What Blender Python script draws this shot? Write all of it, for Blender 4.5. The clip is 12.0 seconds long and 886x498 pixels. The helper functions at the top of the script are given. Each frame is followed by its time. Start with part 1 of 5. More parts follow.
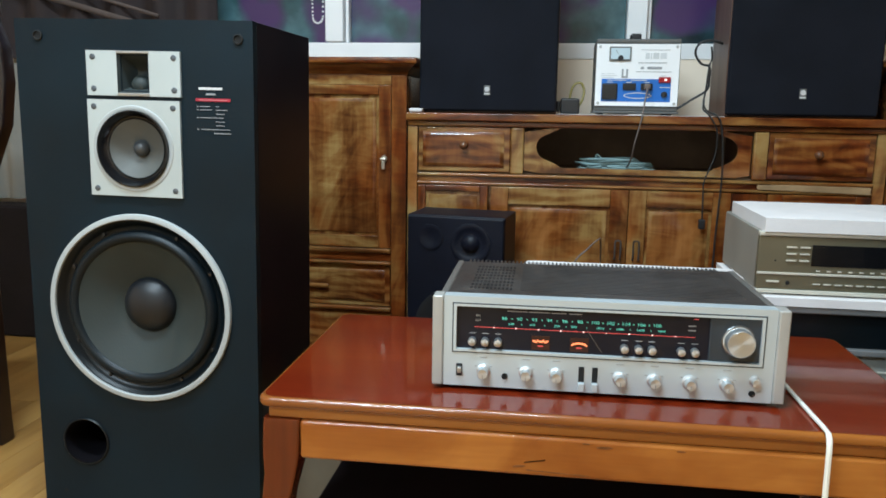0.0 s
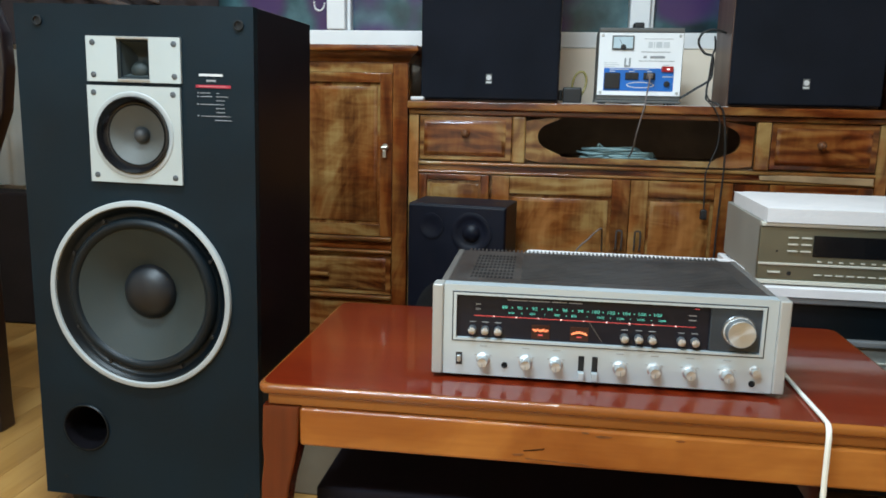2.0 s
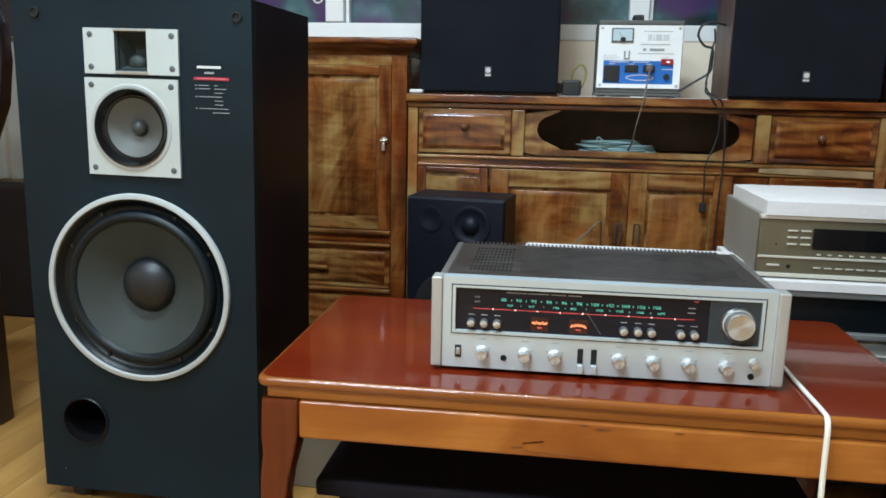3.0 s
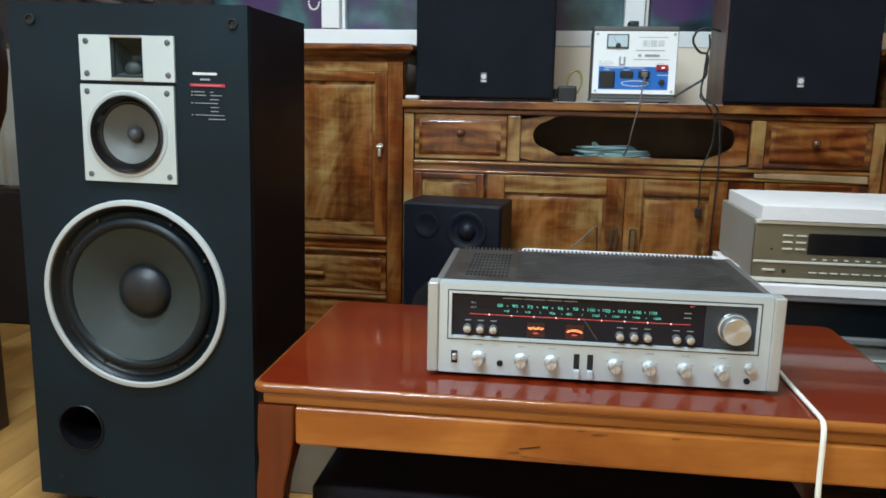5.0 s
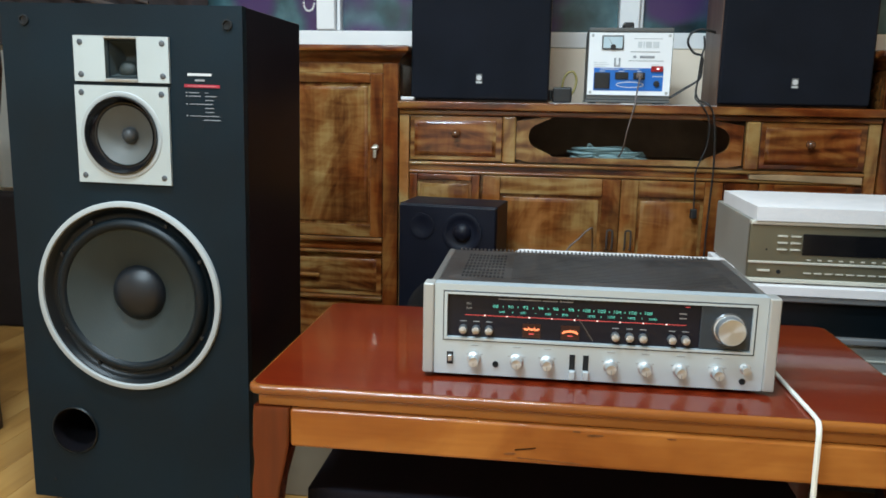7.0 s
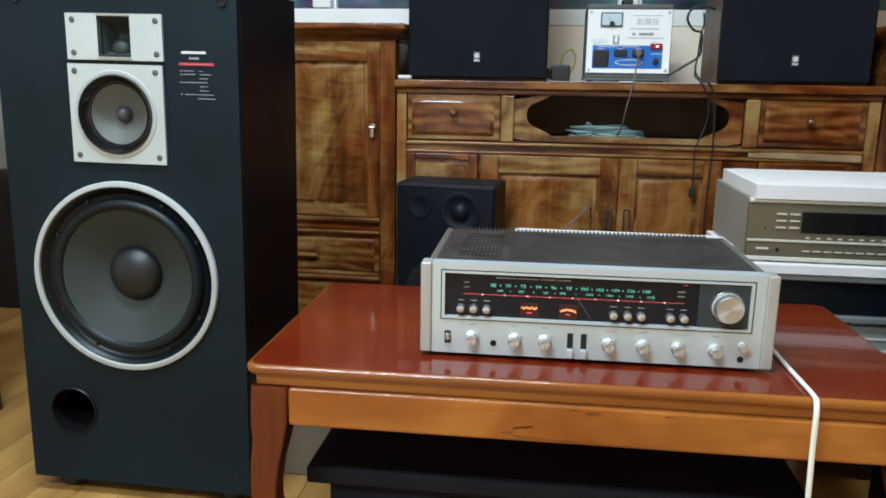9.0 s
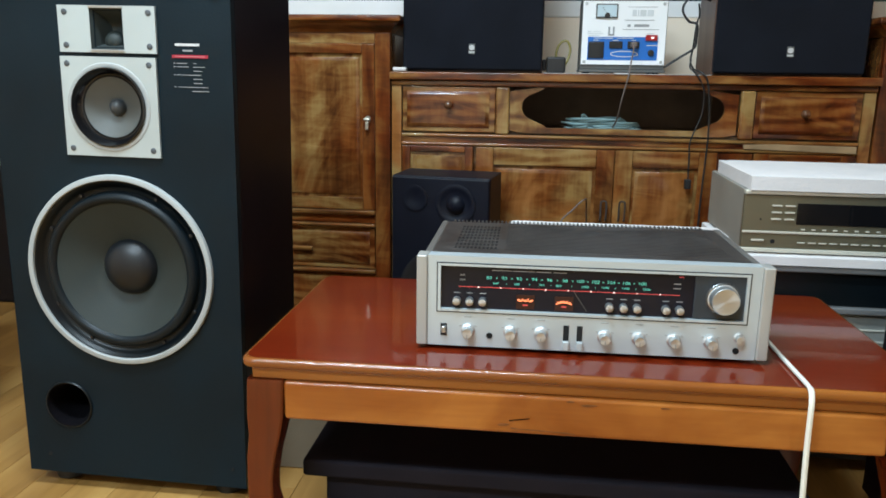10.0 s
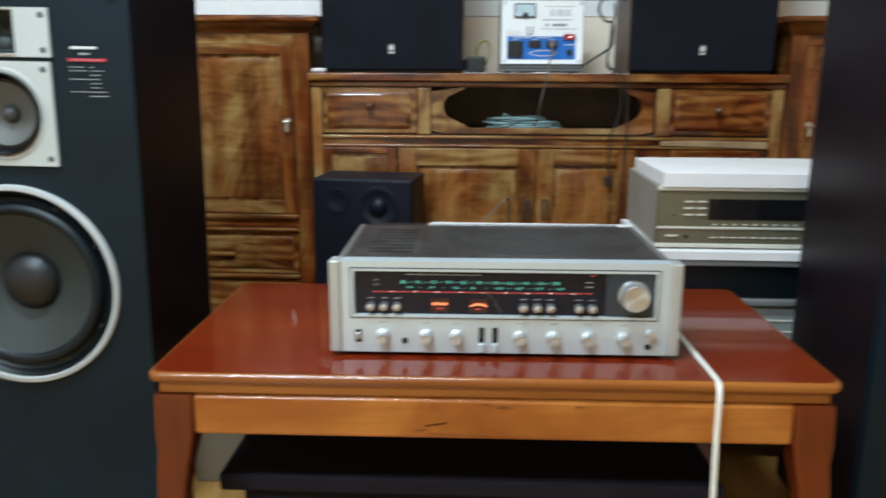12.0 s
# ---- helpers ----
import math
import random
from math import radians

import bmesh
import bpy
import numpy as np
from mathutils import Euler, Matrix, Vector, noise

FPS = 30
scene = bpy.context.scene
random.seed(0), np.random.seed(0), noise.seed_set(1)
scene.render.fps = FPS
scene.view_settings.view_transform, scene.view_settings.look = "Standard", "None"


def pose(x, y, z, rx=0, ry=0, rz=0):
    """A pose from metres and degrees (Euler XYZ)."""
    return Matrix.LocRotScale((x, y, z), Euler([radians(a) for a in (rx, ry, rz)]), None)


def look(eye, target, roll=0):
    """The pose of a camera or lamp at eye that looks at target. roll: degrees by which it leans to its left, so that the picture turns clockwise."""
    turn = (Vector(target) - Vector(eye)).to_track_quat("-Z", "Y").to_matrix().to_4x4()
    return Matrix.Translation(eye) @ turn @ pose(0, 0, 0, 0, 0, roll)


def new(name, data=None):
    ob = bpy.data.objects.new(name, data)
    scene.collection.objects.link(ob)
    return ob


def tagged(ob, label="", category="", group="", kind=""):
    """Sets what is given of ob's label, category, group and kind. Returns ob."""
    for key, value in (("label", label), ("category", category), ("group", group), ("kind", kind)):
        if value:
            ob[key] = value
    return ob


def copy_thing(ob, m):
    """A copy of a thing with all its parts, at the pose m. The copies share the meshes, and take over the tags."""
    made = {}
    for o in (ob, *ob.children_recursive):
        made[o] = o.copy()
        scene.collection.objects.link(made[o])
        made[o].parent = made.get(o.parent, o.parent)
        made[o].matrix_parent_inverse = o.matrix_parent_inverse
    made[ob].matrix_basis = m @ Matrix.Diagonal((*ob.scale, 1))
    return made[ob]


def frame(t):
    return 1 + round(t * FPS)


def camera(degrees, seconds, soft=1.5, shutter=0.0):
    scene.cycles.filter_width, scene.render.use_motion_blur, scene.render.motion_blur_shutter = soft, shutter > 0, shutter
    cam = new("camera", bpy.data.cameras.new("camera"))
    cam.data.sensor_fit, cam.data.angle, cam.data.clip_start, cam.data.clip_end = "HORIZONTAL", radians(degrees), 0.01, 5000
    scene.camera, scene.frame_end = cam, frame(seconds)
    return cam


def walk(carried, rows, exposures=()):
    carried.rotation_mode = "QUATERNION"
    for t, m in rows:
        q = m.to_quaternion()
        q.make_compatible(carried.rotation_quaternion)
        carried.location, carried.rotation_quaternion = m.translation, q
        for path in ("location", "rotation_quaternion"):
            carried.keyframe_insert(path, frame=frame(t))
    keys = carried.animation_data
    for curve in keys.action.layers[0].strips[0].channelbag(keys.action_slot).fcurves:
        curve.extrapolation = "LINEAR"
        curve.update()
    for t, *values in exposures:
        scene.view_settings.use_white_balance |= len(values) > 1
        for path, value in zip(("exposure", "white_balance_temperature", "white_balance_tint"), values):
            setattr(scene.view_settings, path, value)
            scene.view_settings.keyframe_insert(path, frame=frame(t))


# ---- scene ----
cam = camera(59.9, 12.0, soft=1.7, shutter=0.7)

PATH = [
    (0, (0.743, 0.48, 0.849), (0.464, 2.429, 0.497), 0.9),
    (0.5, (0.744, 0.481, 0.848), (0.466, 2.429, 0.489), 1.0),
    (1, (0.743, 0.483, 0.846), (0.462, 2.428, 0.474), 1.2),
    (1.5, (0.743, 0.483, 0.846), (0.462, 2.427, 0.473), 1.1),
    (2, (0.744, 0.483, 0.846), (0.463, 2.427, 0.468), 1.2),
    (2.5, (0.744, 0.484, 0.844), (0.464, 2.426, 0.456), 1.2),
    (3, (0.744, 0.485, 0.844), (0.466, 2.426, 0.45), 1.2),
    (5, (0.745, 0.484, 0.844), (0.475, 2.429, 0.465), 1.1),
    (5.5, (0.745, 0.485, 0.844), (0.476, 2.43, 0.461), 1.1),
    (6, (0.745, 0.485, 0.844), (0.481, 2.431, 0.467), 1.0),
    (6.5, (0.745, 0.485, 0.843), (0.486, 2.433, 0.469), 1.1),
    (8.5, (0.746, 0.487, 0.841), (0.489, 2.431, 0.45), 1.0),
    (9, (0.747, 0.491, 0.838), (0.493, 2.429, 0.415), 0.9),
    (9.5, (0.747, 0.492, 0.838), (0.502, 2.428, 0.402), 0.8),
    (10, (0.746, 0.493, 0.838), (0.505, 2.428, 0.396), 0.8),
    (10.5, (0.748, 0.493, 0.838), (0.511, 2.428, 0.39), 0.7),
    (11, (0.751, 0.494, 0.839), (0.523, 2.43, 0.39), 0.7),
    (11.5, (0.757, 0.498, 0.84), (0.549, 2.436, 0.391), 0.4),
    (11.7, (0.758, 0.506, 0.836), (0.592, 2.449, 0.389), 0.5),
    (11.8, (0.763, 0.508, 0.835), (0.615, 2.452, 0.39), 0.5),
    (11.9, (0.777, 0.512, 0.838), (0.654, 2.459, 0.394), 0.2),
    (12, (0.787, 0.513, 0.843), (0.702, 2.462, 0.399), 0.3),
]
walk(cam, [(t, look(eye, target, roll)) for t, eye, target, roll in PATH])

# ---- world and light ----
world = bpy.data.worlds.new("night")
scene.world = world
world.use_nodes = True
world.node_tree.nodes["Background"].inputs[0].default_value = (0.02, 0.03, 0.05, 1)
world.node_tree.nodes["Background"].inputs[1].default_value = 0.3


def area_lamp(name, eye, target, sx, sy, watts, color):
    data = bpy.data.lights.new(name, "AREA")
    data.shape, data.size, data.size_y, data.energy, data.color = "RECTANGLE", sx, sy, watts, color
    ob = new(name, data)
    ob.matrix_world = look(eye, target)
    return tagged(ob, "cool white fluorescent ceiling light", "lamp", kind="structure")


area_lamp("ceiling_lamp", (0.25, 1.08, 2.74), (0.25, 1.0801, 0), 1.2, 0.25, 86, (0.683, 0.872, 1.0))
area_lamp("ceiling_lamp", (-0.3, -0.7, 2.74), (-0.3, -0.6999, 0), 1.2, 0.25, 124, (0.683, 0.872, 1.0))


# ---- materials ----
def nodes_of(name):
    m = bpy.data.materials.new(name)
    m.use_nodes = True
    return m, m.node_tree.nodes, m.node_tree.links, m.node_tree.nodes["Principled BSDF"]


def noise_node(n, l, scale, detail=4.0, stretch=(1, 1, 1), shift=True):
    """Noise in object space, shifted from object to object."""
    tc = n.new("ShaderNodeTexCoord")
    mp = n.new("ShaderNodeMapping")
    mp.inputs["Scale"].default_value = stretch
    if shift:
        oi = n.new("ShaderNodeObjectInfo")
        mul = n.new("ShaderNodeMath")
        mul.operation = "MULTIPLY"
        mul.inputs[1].default_value = 37.0
        l.new(oi.outputs["Random"], mul.inputs[0])
        l.new(mul.outputs[0], mp.inputs["Location"])
    l.new(tc.outputs["Object"], mp.inputs["Vector"])
    t = n.new("ShaderNodeTexNoise")
    t.inputs["Scale"].default_value, t.inputs["Detail"].default_value = scale, detail
    l.new(mp.outputs[0], t.inputs["Vector"])
    return t, mp


def ramp_node(n, l, source, stops):
    r = n.new("ShaderNodeValToRGB")
    e = r.color_ramp.elements
    e[0].position, e[0].color = stops[0][0], (*stops[0][1], 1)
    e[1].position, e[1].color = stops[-1][0], (*stops[-1][1], 1)
    for p, c in stops[1:-1]:
        x = e.new(p)
        x.color = (*c, 1)
    l.new(source, r.inputs[0])
    return r


def plain(name, color, rough=0.5, metal=0.0, vary=0.15, scale=8.0, bump=0.05, coat=0.0, rough_vary=0.1, spec=0.5, grain=140.0, emit=None, power=0.0):
    """Paint, plastic, metal or cloth: two scales of slight variation, grain relief, uneven gloss."""
    m, n, l, b = nodes_of(name)
    a, _ = noise_node(n, l, scale, 5)
    lo = tuple(max(c * (1 - vary), 0) for c in color)
    hi = tuple(min(c * (1 + vary), 1) for c in color)
    r = ramp_node(n, l, a.outputs["Fac"], [(0.3, lo), (0.7, hi)])
    l.new(r.outputs[0], b.inputs["Base Color"])
    mr = n.new("ShaderNodeMapRange")
    mr.inputs["To Min"].default_value, mr.inputs["To Max"].default_value = max(rough - rough_vary, 0.02), min(rough + rough_vary, 1)
    l.new(a.outputs["Fac"], mr.inputs[0])
    l.new(mr.outputs[0], b.inputs["Roughness"])
    b.inputs["Metallic"].default_value = metal
    b.inputs["Coat Weight"].default_value = coat
    b.inputs["Coat Roughness"].default_value = 0.12
    b.inputs["Specular IOR Level"].default_value = spec
    if bump:
        g, _ = noise_node(n, l, grain, 3)
        bp = n.new("ShaderNodeBump")
        bp.inputs["Strength"].default_value, bp.inputs["Distance"].default_value = bump, 0.002
        l.new(g.outputs["Fac"], bp.inputs["Height"])
        l.new(bp.outputs[0], b.inputs["Normal"])
    if emit:
        b.inputs["Emission Color"].default_value = (*emit, 1)
        b.inputs["Emission Strength"].default_value = power
    return m


def wood(name, stops, along="z", size=6.0, stretch=7.0, twist=2.5, rough=0.3, coat=0.5, bump=0.04, fine=60.0, ripple=0.0, swirl=0.0, bands=0.0, pitch=9.0, tone=None, spec=0.22):
    """Lacquered figured wood, its grain along one axis: cloudy growth, wandering bands, cross flecks and fine pores."""
    m, n, l, b = nodes_of(name)
    s = [stretch * 0.5] * 3
    s["xyz".index(along)] = 0.5
    w, mp = noise_node(n, l, size * 0.35, 3, tuple(0.9 for _ in s))
    big, mp2 = noise_node(n, l, size, 5, tuple(s))
    big.inputs["Distortion"].default_value = swirl
    add = n.new("ShaderNodeVectorMath")
    add.operation = "MULTIPLY_ADD"
    add.inputs[1].default_value = (twist * 0.12,) * 3
    l.new(w.outputs["Color"], add.inputs[0])
    l.new(mp2.outputs[0], add.inputs[2])
    l.new(add.outputs[0], big.inputs["Vector"])
    f = [fine * 0.5] * 3
    f["xyz".index(along)] = fine * 0.03
    g, _ = noise_node(n, l, 3.0, 4, tuple(f))
    mix = n.new("ShaderNodeMix")
    mix.inputs[0].default_value = 0.18
    l.new(big.outputs["Fac"], mix.inputs[2])
    l.new(g.outputs["Fac"], mix.inputs[3])
    q = [2.6] * 3
    q["xyz".index(along)] = 11.0
    flame, mp3 = noise_node(n, l, size * 0.55, 4, tuple(q))
    flame.inputs["Distortion"].default_value = 2.4
    sub = n.new("ShaderNodeMath")
    sub.operation = "MULTIPLY_ADD"
    sub.inputs[1].default_value = ripple
    l.new(flame.outputs["Fac"], sub.inputs[0])
    l.new(mix.outputs[0], sub.inputs[2])
    off = n.new("ShaderNodeMath")
    off.operation = "SUBTRACT"
    off.inputs[1].default_value = ripple * 0.5
    l.new(sub.outputs[0], off.inputs[0])
    level = off.outputs[0]
    if bands:
        v = [1.0] * 3
        v["xyz".index(along)] = 0.22
        bend, mp4 = noise_node(n, l, 2.6, 3, tuple(v))
        warp = n.new("ShaderNodeVectorMath")
        warp.operation = "MULTIPLY_ADD"
        warp.inputs[1].default_value = (0.34,) * 3
        l.new(bend.outputs["Color"], warp.inputs[0])
        l.new(mp4.outputs[0], warp.inputs[2])
        wave = n.new("ShaderNodeTexWave")
        wave.bands_direction = "X" if along == "z" else "Z"
        wave.inputs["Scale"].default_value = pitch
        wave.inputs["Distortion"].default_value = 3.5
        wave.inputs["Detail"].default_value = 3.0
        wave.inputs["Detail Scale"].default_value = 1.4
        l.new(warp.outputs[0], wave.inputs["Vector"])
        band = n.new("ShaderNodeMath")
        band.operation = "MULTIPLY_ADD"
        band.inputs[1].default_value = bands
        l.new(wave.outputs["Fac"], band.inputs[0])
        l.new(level, band.inputs[2])
        mid = n.new("ShaderNodeMath")
        mid.operation = "SUBTRACT"
        mid.inputs[1].default_value = bands * 0.5
        l.new(band.outputs[0], mid.inputs[0])
        level = mid.outputs[0]
    r = ramp_node(n, l, level, stops)
    color = r.outputs[0]
    if tone:
        drift, _ = noise_node(n, l, 4.5, 4)
        drift.inputs["Distortion"].default_value = 0.8
        hue = ramp_node(n, l, drift.outputs["Fac"], [(0.42, tone[0]), (0.57, tone[1])])
        tint = n.new("ShaderNodeMix")
        tint.data_type, tint.blend_type = "RGBA", "MULTIPLY"
        tint.inputs[0].default_value = 1
        l.new(color, tint.inputs[6])
        l.new(hue.outputs[0], tint.inputs[7])
        color = tint.outputs[2]
    l.new(color, b.inputs["Base Color"])
    b.inputs["Roughness"].default_value = rough
    b.inputs["Specular IOR Level"].default_value = spec
    b.inputs["Coat Weight"].default_value = coat
    b.inputs["Coat Roughness"].default_value = 0.075 if coat > 0.75 else 0.09
    bp = n.new("ShaderNodeBump")
    bp.inputs["Strength"].default_value, bp.inputs["Distance"].default_value = bump, 0.002
    l.new(mix.outputs[0], bp.inputs["Height"])
    l.new(bp.outputs[0], b.inputs["Normal"])
    return m


def spun(name, color, rough):
    """Metal turned on a lathe: gloss drawn out round the axis of the knob."""
    m = plain(name, color, rough, 0.85, vary=0.04, bump=0, rough_vary=0.04)
    n, l = m.node_tree.nodes, m.node_tree.links
    b = n["Principled BSDF"]
    b.inputs["Anisotropic"].default_value = 0.8
    tg = n.new("ShaderNodeTangent")
    tg.direction_type, tg.axis = "RADIAL", "Y"
    l.new(tg.outputs[0], b.inputs["Tangent"])
    return m


FIGURE = [(0.30, (0.064, 0.018, 0.006)), (0.40, (0.135, 0.045, 0.013)), (0.50, (0.222, 0.094, 0.028)), (0.58, (0.288, 0.148, 0.050)), (0.68, (0.35, 0.198, 0.077))]
DARKER = [(0.30, (0.038, 0.009, 0.003)), (0.42, (0.100, 0.026, 0.007)), (0.52, (0.170, 0.053, 0.013)), (0.62, (0.25, 0.100, 0.027)), (0.72, (0.31, 0.140, 0.042))]
LIGHTER = [(0.30, (0.080, 0.027, 0.009)), (0.42, (0.180, 0.075, 0.023)), (0.53, (0.285, 0.148, 0.050)), (0.68, (0.38, 0.218, 0.085))]
TABLE = [(0.3, (0.112, 0.0095, 0.0025)), (0.5, (0.150, 0.0160, 0.0035)), (0.7, (0.192, 0.027, 0.005))]
APRON = [(0.32, (0.25, 0.068, 0.011)), (0.44, (0.33, 0.100, 0.017)), (0.54, (0.385, 0.128, 0.023)), (0.66, (0.46, 0.168, 0.033))]
EDGE = [(0.3, (0.17, 0.042, 0.008)), (0.5, (0.26, 0.078, 0.014)), (0.7, (0.34, 0.115, 0.021))]
LEG = [(0.3, (0.075, 0.011, 0.003)), (0.5, (0.135, 0.021, 0.004)), (0.7, (0.19, 0.036, 0.006))]
TONE = ((0.86, 0.60, 0.44), (0.98, 1.05, 1.0))
M = {
    "wood_v": wood("figured_wood_upright", FIGURE, "z", 4.0, 3.4, 7.0, 0.26, 0.72, 0.03, 60.0, 0.24, 2.0, 0.10, 2.6, TONE),
    "wood_h": wood("figured_wood_level", FIGURE, "x", 4.5, 5.0, 6.0, 0.26, 0.72, 0.03, 60.0, 0.16, 2.0, 0.18, 7.0, TONE),
    "wood_dark_v": wood("dark_wood_upright", DARKER, "z", 5.0, 4.0, 4.0, 0.28, 0.68, 0.03, 60.0, 0.20, 1.6, 0.12, 4.0, TONE),
    "wood_dark_h": wood("dark_wood_level", DARKER, "x", 5.0, 5.5, 4.0, 0.28, 0.68, 0.03, 60.0, 0.12, 1.8, 0.20, 7.5, TONE),
    "wood_light_v": wood("pale_wood_upright", LIGHTER, "z", 4.0, 3.0, 6.0, 0.26, 0.72, 0.03, 60.0, 0.24, 2.0, 0.07, 3.0, TONE),
    "wood_light_h": wood("pale_wood_level", LIGHTER, "x", 4.5, 5.0, 3.0, 0.30, 0.70, 0.03, 60.0, 0.08, 0.8, 0.14, 7.0, TONE),
    "table_top": wood("red_lacquer_wood", TABLE, "x", 2.2, 4.0, 2.0, 0.3, 0.85, 0.003, 60.0, 0.0, 0.4, spec=0.06),
    "apron": wood("amber_wood", APRON, "x", 3.0, 2.5, 4.0, 0.28, 0.6, 0.015, 90.0, 0.04, 1.0, tone=((0.72, 0.60, 0.52), (1.0, 1.0, 1.0))),
    "edge": wood("brown_edge_wood", EDGE, "x", 3.0, 6.0, 2.0, 0.25, 0.8, 0.015, 90.0, 0.03, 0.5),
    "leg": wood("red_brown_wood", LEG, "z", 2.2, 3.0, 1.5, 0.25, 0.7, 0.015, 60.0, 0.05, 0.5),
    "chair": plain("dark_carved_wood", (0.012, 0.006, 0.007), 0.35, vary=0.4, coat=0.3),
    "walnut": wood("walnut_veneer", [(0.3, (0.06, 0.03, 0.02)), (0.7, (0.13, 0.075, 0.055))], "z", 4.0, 8.0, 1.0, 0.45, 0.1),
    "baffle": plain("black_vinyl_baffle", (0.0013, 0.0086, 0.0142), 0.5, vary=0.25, scale=5, bump=0.12, grain=260, spec=0.23),
    "cab_side": plain("black_vinyl_side", (0.0085, 0.0052, 0.0078), 0.36, vary=0.3, scale=4, bump=0.02, spec=0.14),
    "grille": plain("black_grille_cloth", (0.0085, 0.0098, 0.0145), 0.9, vary=0.2, bump=0.35, grain=500, spec=0.12),
    "deep_black": plain("deep_black_frame", (0.0025, 0.005, 0.007), 0.36, spec=0.3),
    "dull_black": plain("dull_black_vinyl", (0.004, 0.005, 0.011), 0.48, vary=0.2, bump=0.06, grain=260, spec=0.24),
    "under_black": plain("matt_black_cloth", (0.017, 0.015, 0.020), 0.9, spec=0.08),
    "black": plain("black_plastic", (0.010, 0.010, 0.011), 0.45),
    "gloss_black": plain("gloss_black_plastic", (0.006, 0.006, 0.007), 0.16, rough_vary=0.05),
    "rubber": plain("black_rubber_surround", (0.004, 0.008, 0.011), 0.45, vary=0.2, spec=0.28),
    "cone": plain("grey_paper_cone", (0.018, 0.025, 0.023), 0.65, vary=0.14, scale=14, bump=0.12, grain=200),
    "cone_mid": plain("pale_paper_cone", (0.088, 0.090, 0.083), 0.6, vary=0.12, scale=14, bump=0.1, grain=200),
    "horn": plain("grey_horn_plastic", (0.032, 0.040, 0.040), 0.35, vary=0.3),
    "cap": plain("dark_dust_cap", (0.006, 0.008, 0.011), 0.42, vary=0.15),
    "plate": plain("brushed_silver_plate", (0.48, 0.53, 0.53), 0.5, 0.35, vary=0.05, bump=0.05),
    "ring": plain("matt_silver_ring", (0.38, 0.395, 0.39), 0.6, 0.0, vary=0.05),
    "chrome": plain("polished_metal", (0.52, 0.55, 0.57), 0.33, 0.92, vary=0.05, rough_vary=0.06),
    "spun": spun("spun_metal", (0.62, 0.64, 0.65), 0.34),
    "skirt": plain("dark_metal_skirt", (0.16, 0.17, 0.18), 0.3, 0.8, vary=0.06),
    "bay": plain("dark_cabinet_lining", (0.17, 0.115, 0.078), 0.6, vary=0.25, scale=10, spec=0.3),
    "bench": plain("dull_dark_wood", (0.010, 0.007, 0.008), 0.7, vary=0.4, spec=0.2),
    "carton": plain("grey_brown_patch", (0.15, 0.115, 0.075), 0.8, vary=0.15, bump=0.1),
    # Paler cloth colour that stands for the highlight along a curtain fold.
    "fold_highlight": plain("pale_fold_highlight", (0.085, 0.062, 0.055), 0.8, vary=0.3, bump=0.3),
    "plug": plain("grey_phase_plug", (0.05, 0.055, 0.06), 0.4, vary=0.15),
    "dark_screw": plain("dull_dark_screw", (0.10, 0.11, 0.12), 0.55, 0.5),
    "screw": plain("dull_screw", (0.30, 0.30, 0.30), 0.4, 0.8),
    "face": plain("brushed_aluminium_face", (0.545, 0.61, 0.64), 0.38, 0.42, vary=0.05, scale=4, bump=0.04),
    "cheek": plain("satin_aluminium_cheek", (0.44, 0.43, 0.405), 0.45, 0.35, vary=0.06),
    "cover": plain("grey_brown_metal_cover", (0.046, 0.040, 0.037), 0.42, 0.1, vary=0.35, scale=22, bump=0.1, rough_vary=0.18),
    "cover_dark": plain("shadowed_groove", (0.022, 0.019, 0.017), 0.6, bump=0),
    "rail": plain("grey_brown_rail", (0.17, 0.158, 0.145), 0.4, 0.3, vary=0.1),
    # Near black: the shade inside the bass port is put into the colour.
    "void": plain("port_shade_black", (0.0040, 0.0034, 0.0045), 0.95, bump=0, spec=0.05),
    "slot": plain("dark_vent", (0.004, 0.004, 0.004), 0.8, bump=0),
    "glass_dial": plain("smoked_dial_glass", (0.008, 0.009, 0.016), 0.10, rough_vary=0.03, bump=0, vary=0.1, spec=0.3),
    "bezel": plain("blue_grey_bezel", (0.028, 0.037, 0.046), 0.3, bump=0),
    "teal": plain("lit_teal_marks", (0.1, 0.5, 0.42), 0.5, bump=0, emit=(0.12, 0.70, 0.58), power=0.46),
    "red_lit": plain("lit_red_marks", (0.6, 0.05, 0.03), 0.5, bump=0, emit=(1.0, 0.16, 0.22), power=0.30),
    "meter_lit": plain("lit_amber_meter", (0.9, 0.25, 0.10), 0.5, bump=0, emit=(1.0, 0.24, 0.10), power=1.4),
    "meter_dim": plain("dim_meter_window", (0.018, 0.006, 0.005), 0.3, bump=0, emit=(0.5, 0.05, 0.03), power=0.03),
    "print_white": plain("white_print", (0.6, 0.6, 0.6), 0.6, bump=0),
    "print_grey": plain("grey_print", (0.30, 0.31, 0.32), 0.6, bump=0),
    "print_pale": plain("pale_grey_print", (0.58, 0.60, 0.61), 0.6, bump=0),
    "print_soft": plain("soft_grey_print", (0.42, 0.43, 0.44), 0.6, bump=0),
    "print_pink": plain("pale_pink_print", (0.55, 0.20, 0.22), 0.5, bump=0),
    "print_red": plain("red_print", (0.38, 0.02, 0.04), 0.5, bump=0),
    "gold": plain("champagne_metal", (0.205, 0.185, 0.125), 0.36, 0.6, vary=0.06, scale=4),
    "gold_side": plain("champagne_side", (0.33, 0.31, 0.27), 0.5, 0.25, vary=0.06),
    "gold_lip": plain("bright_lip", (0.75, 0.72, 0.62), 0.4, 0.4, vary=0.04),
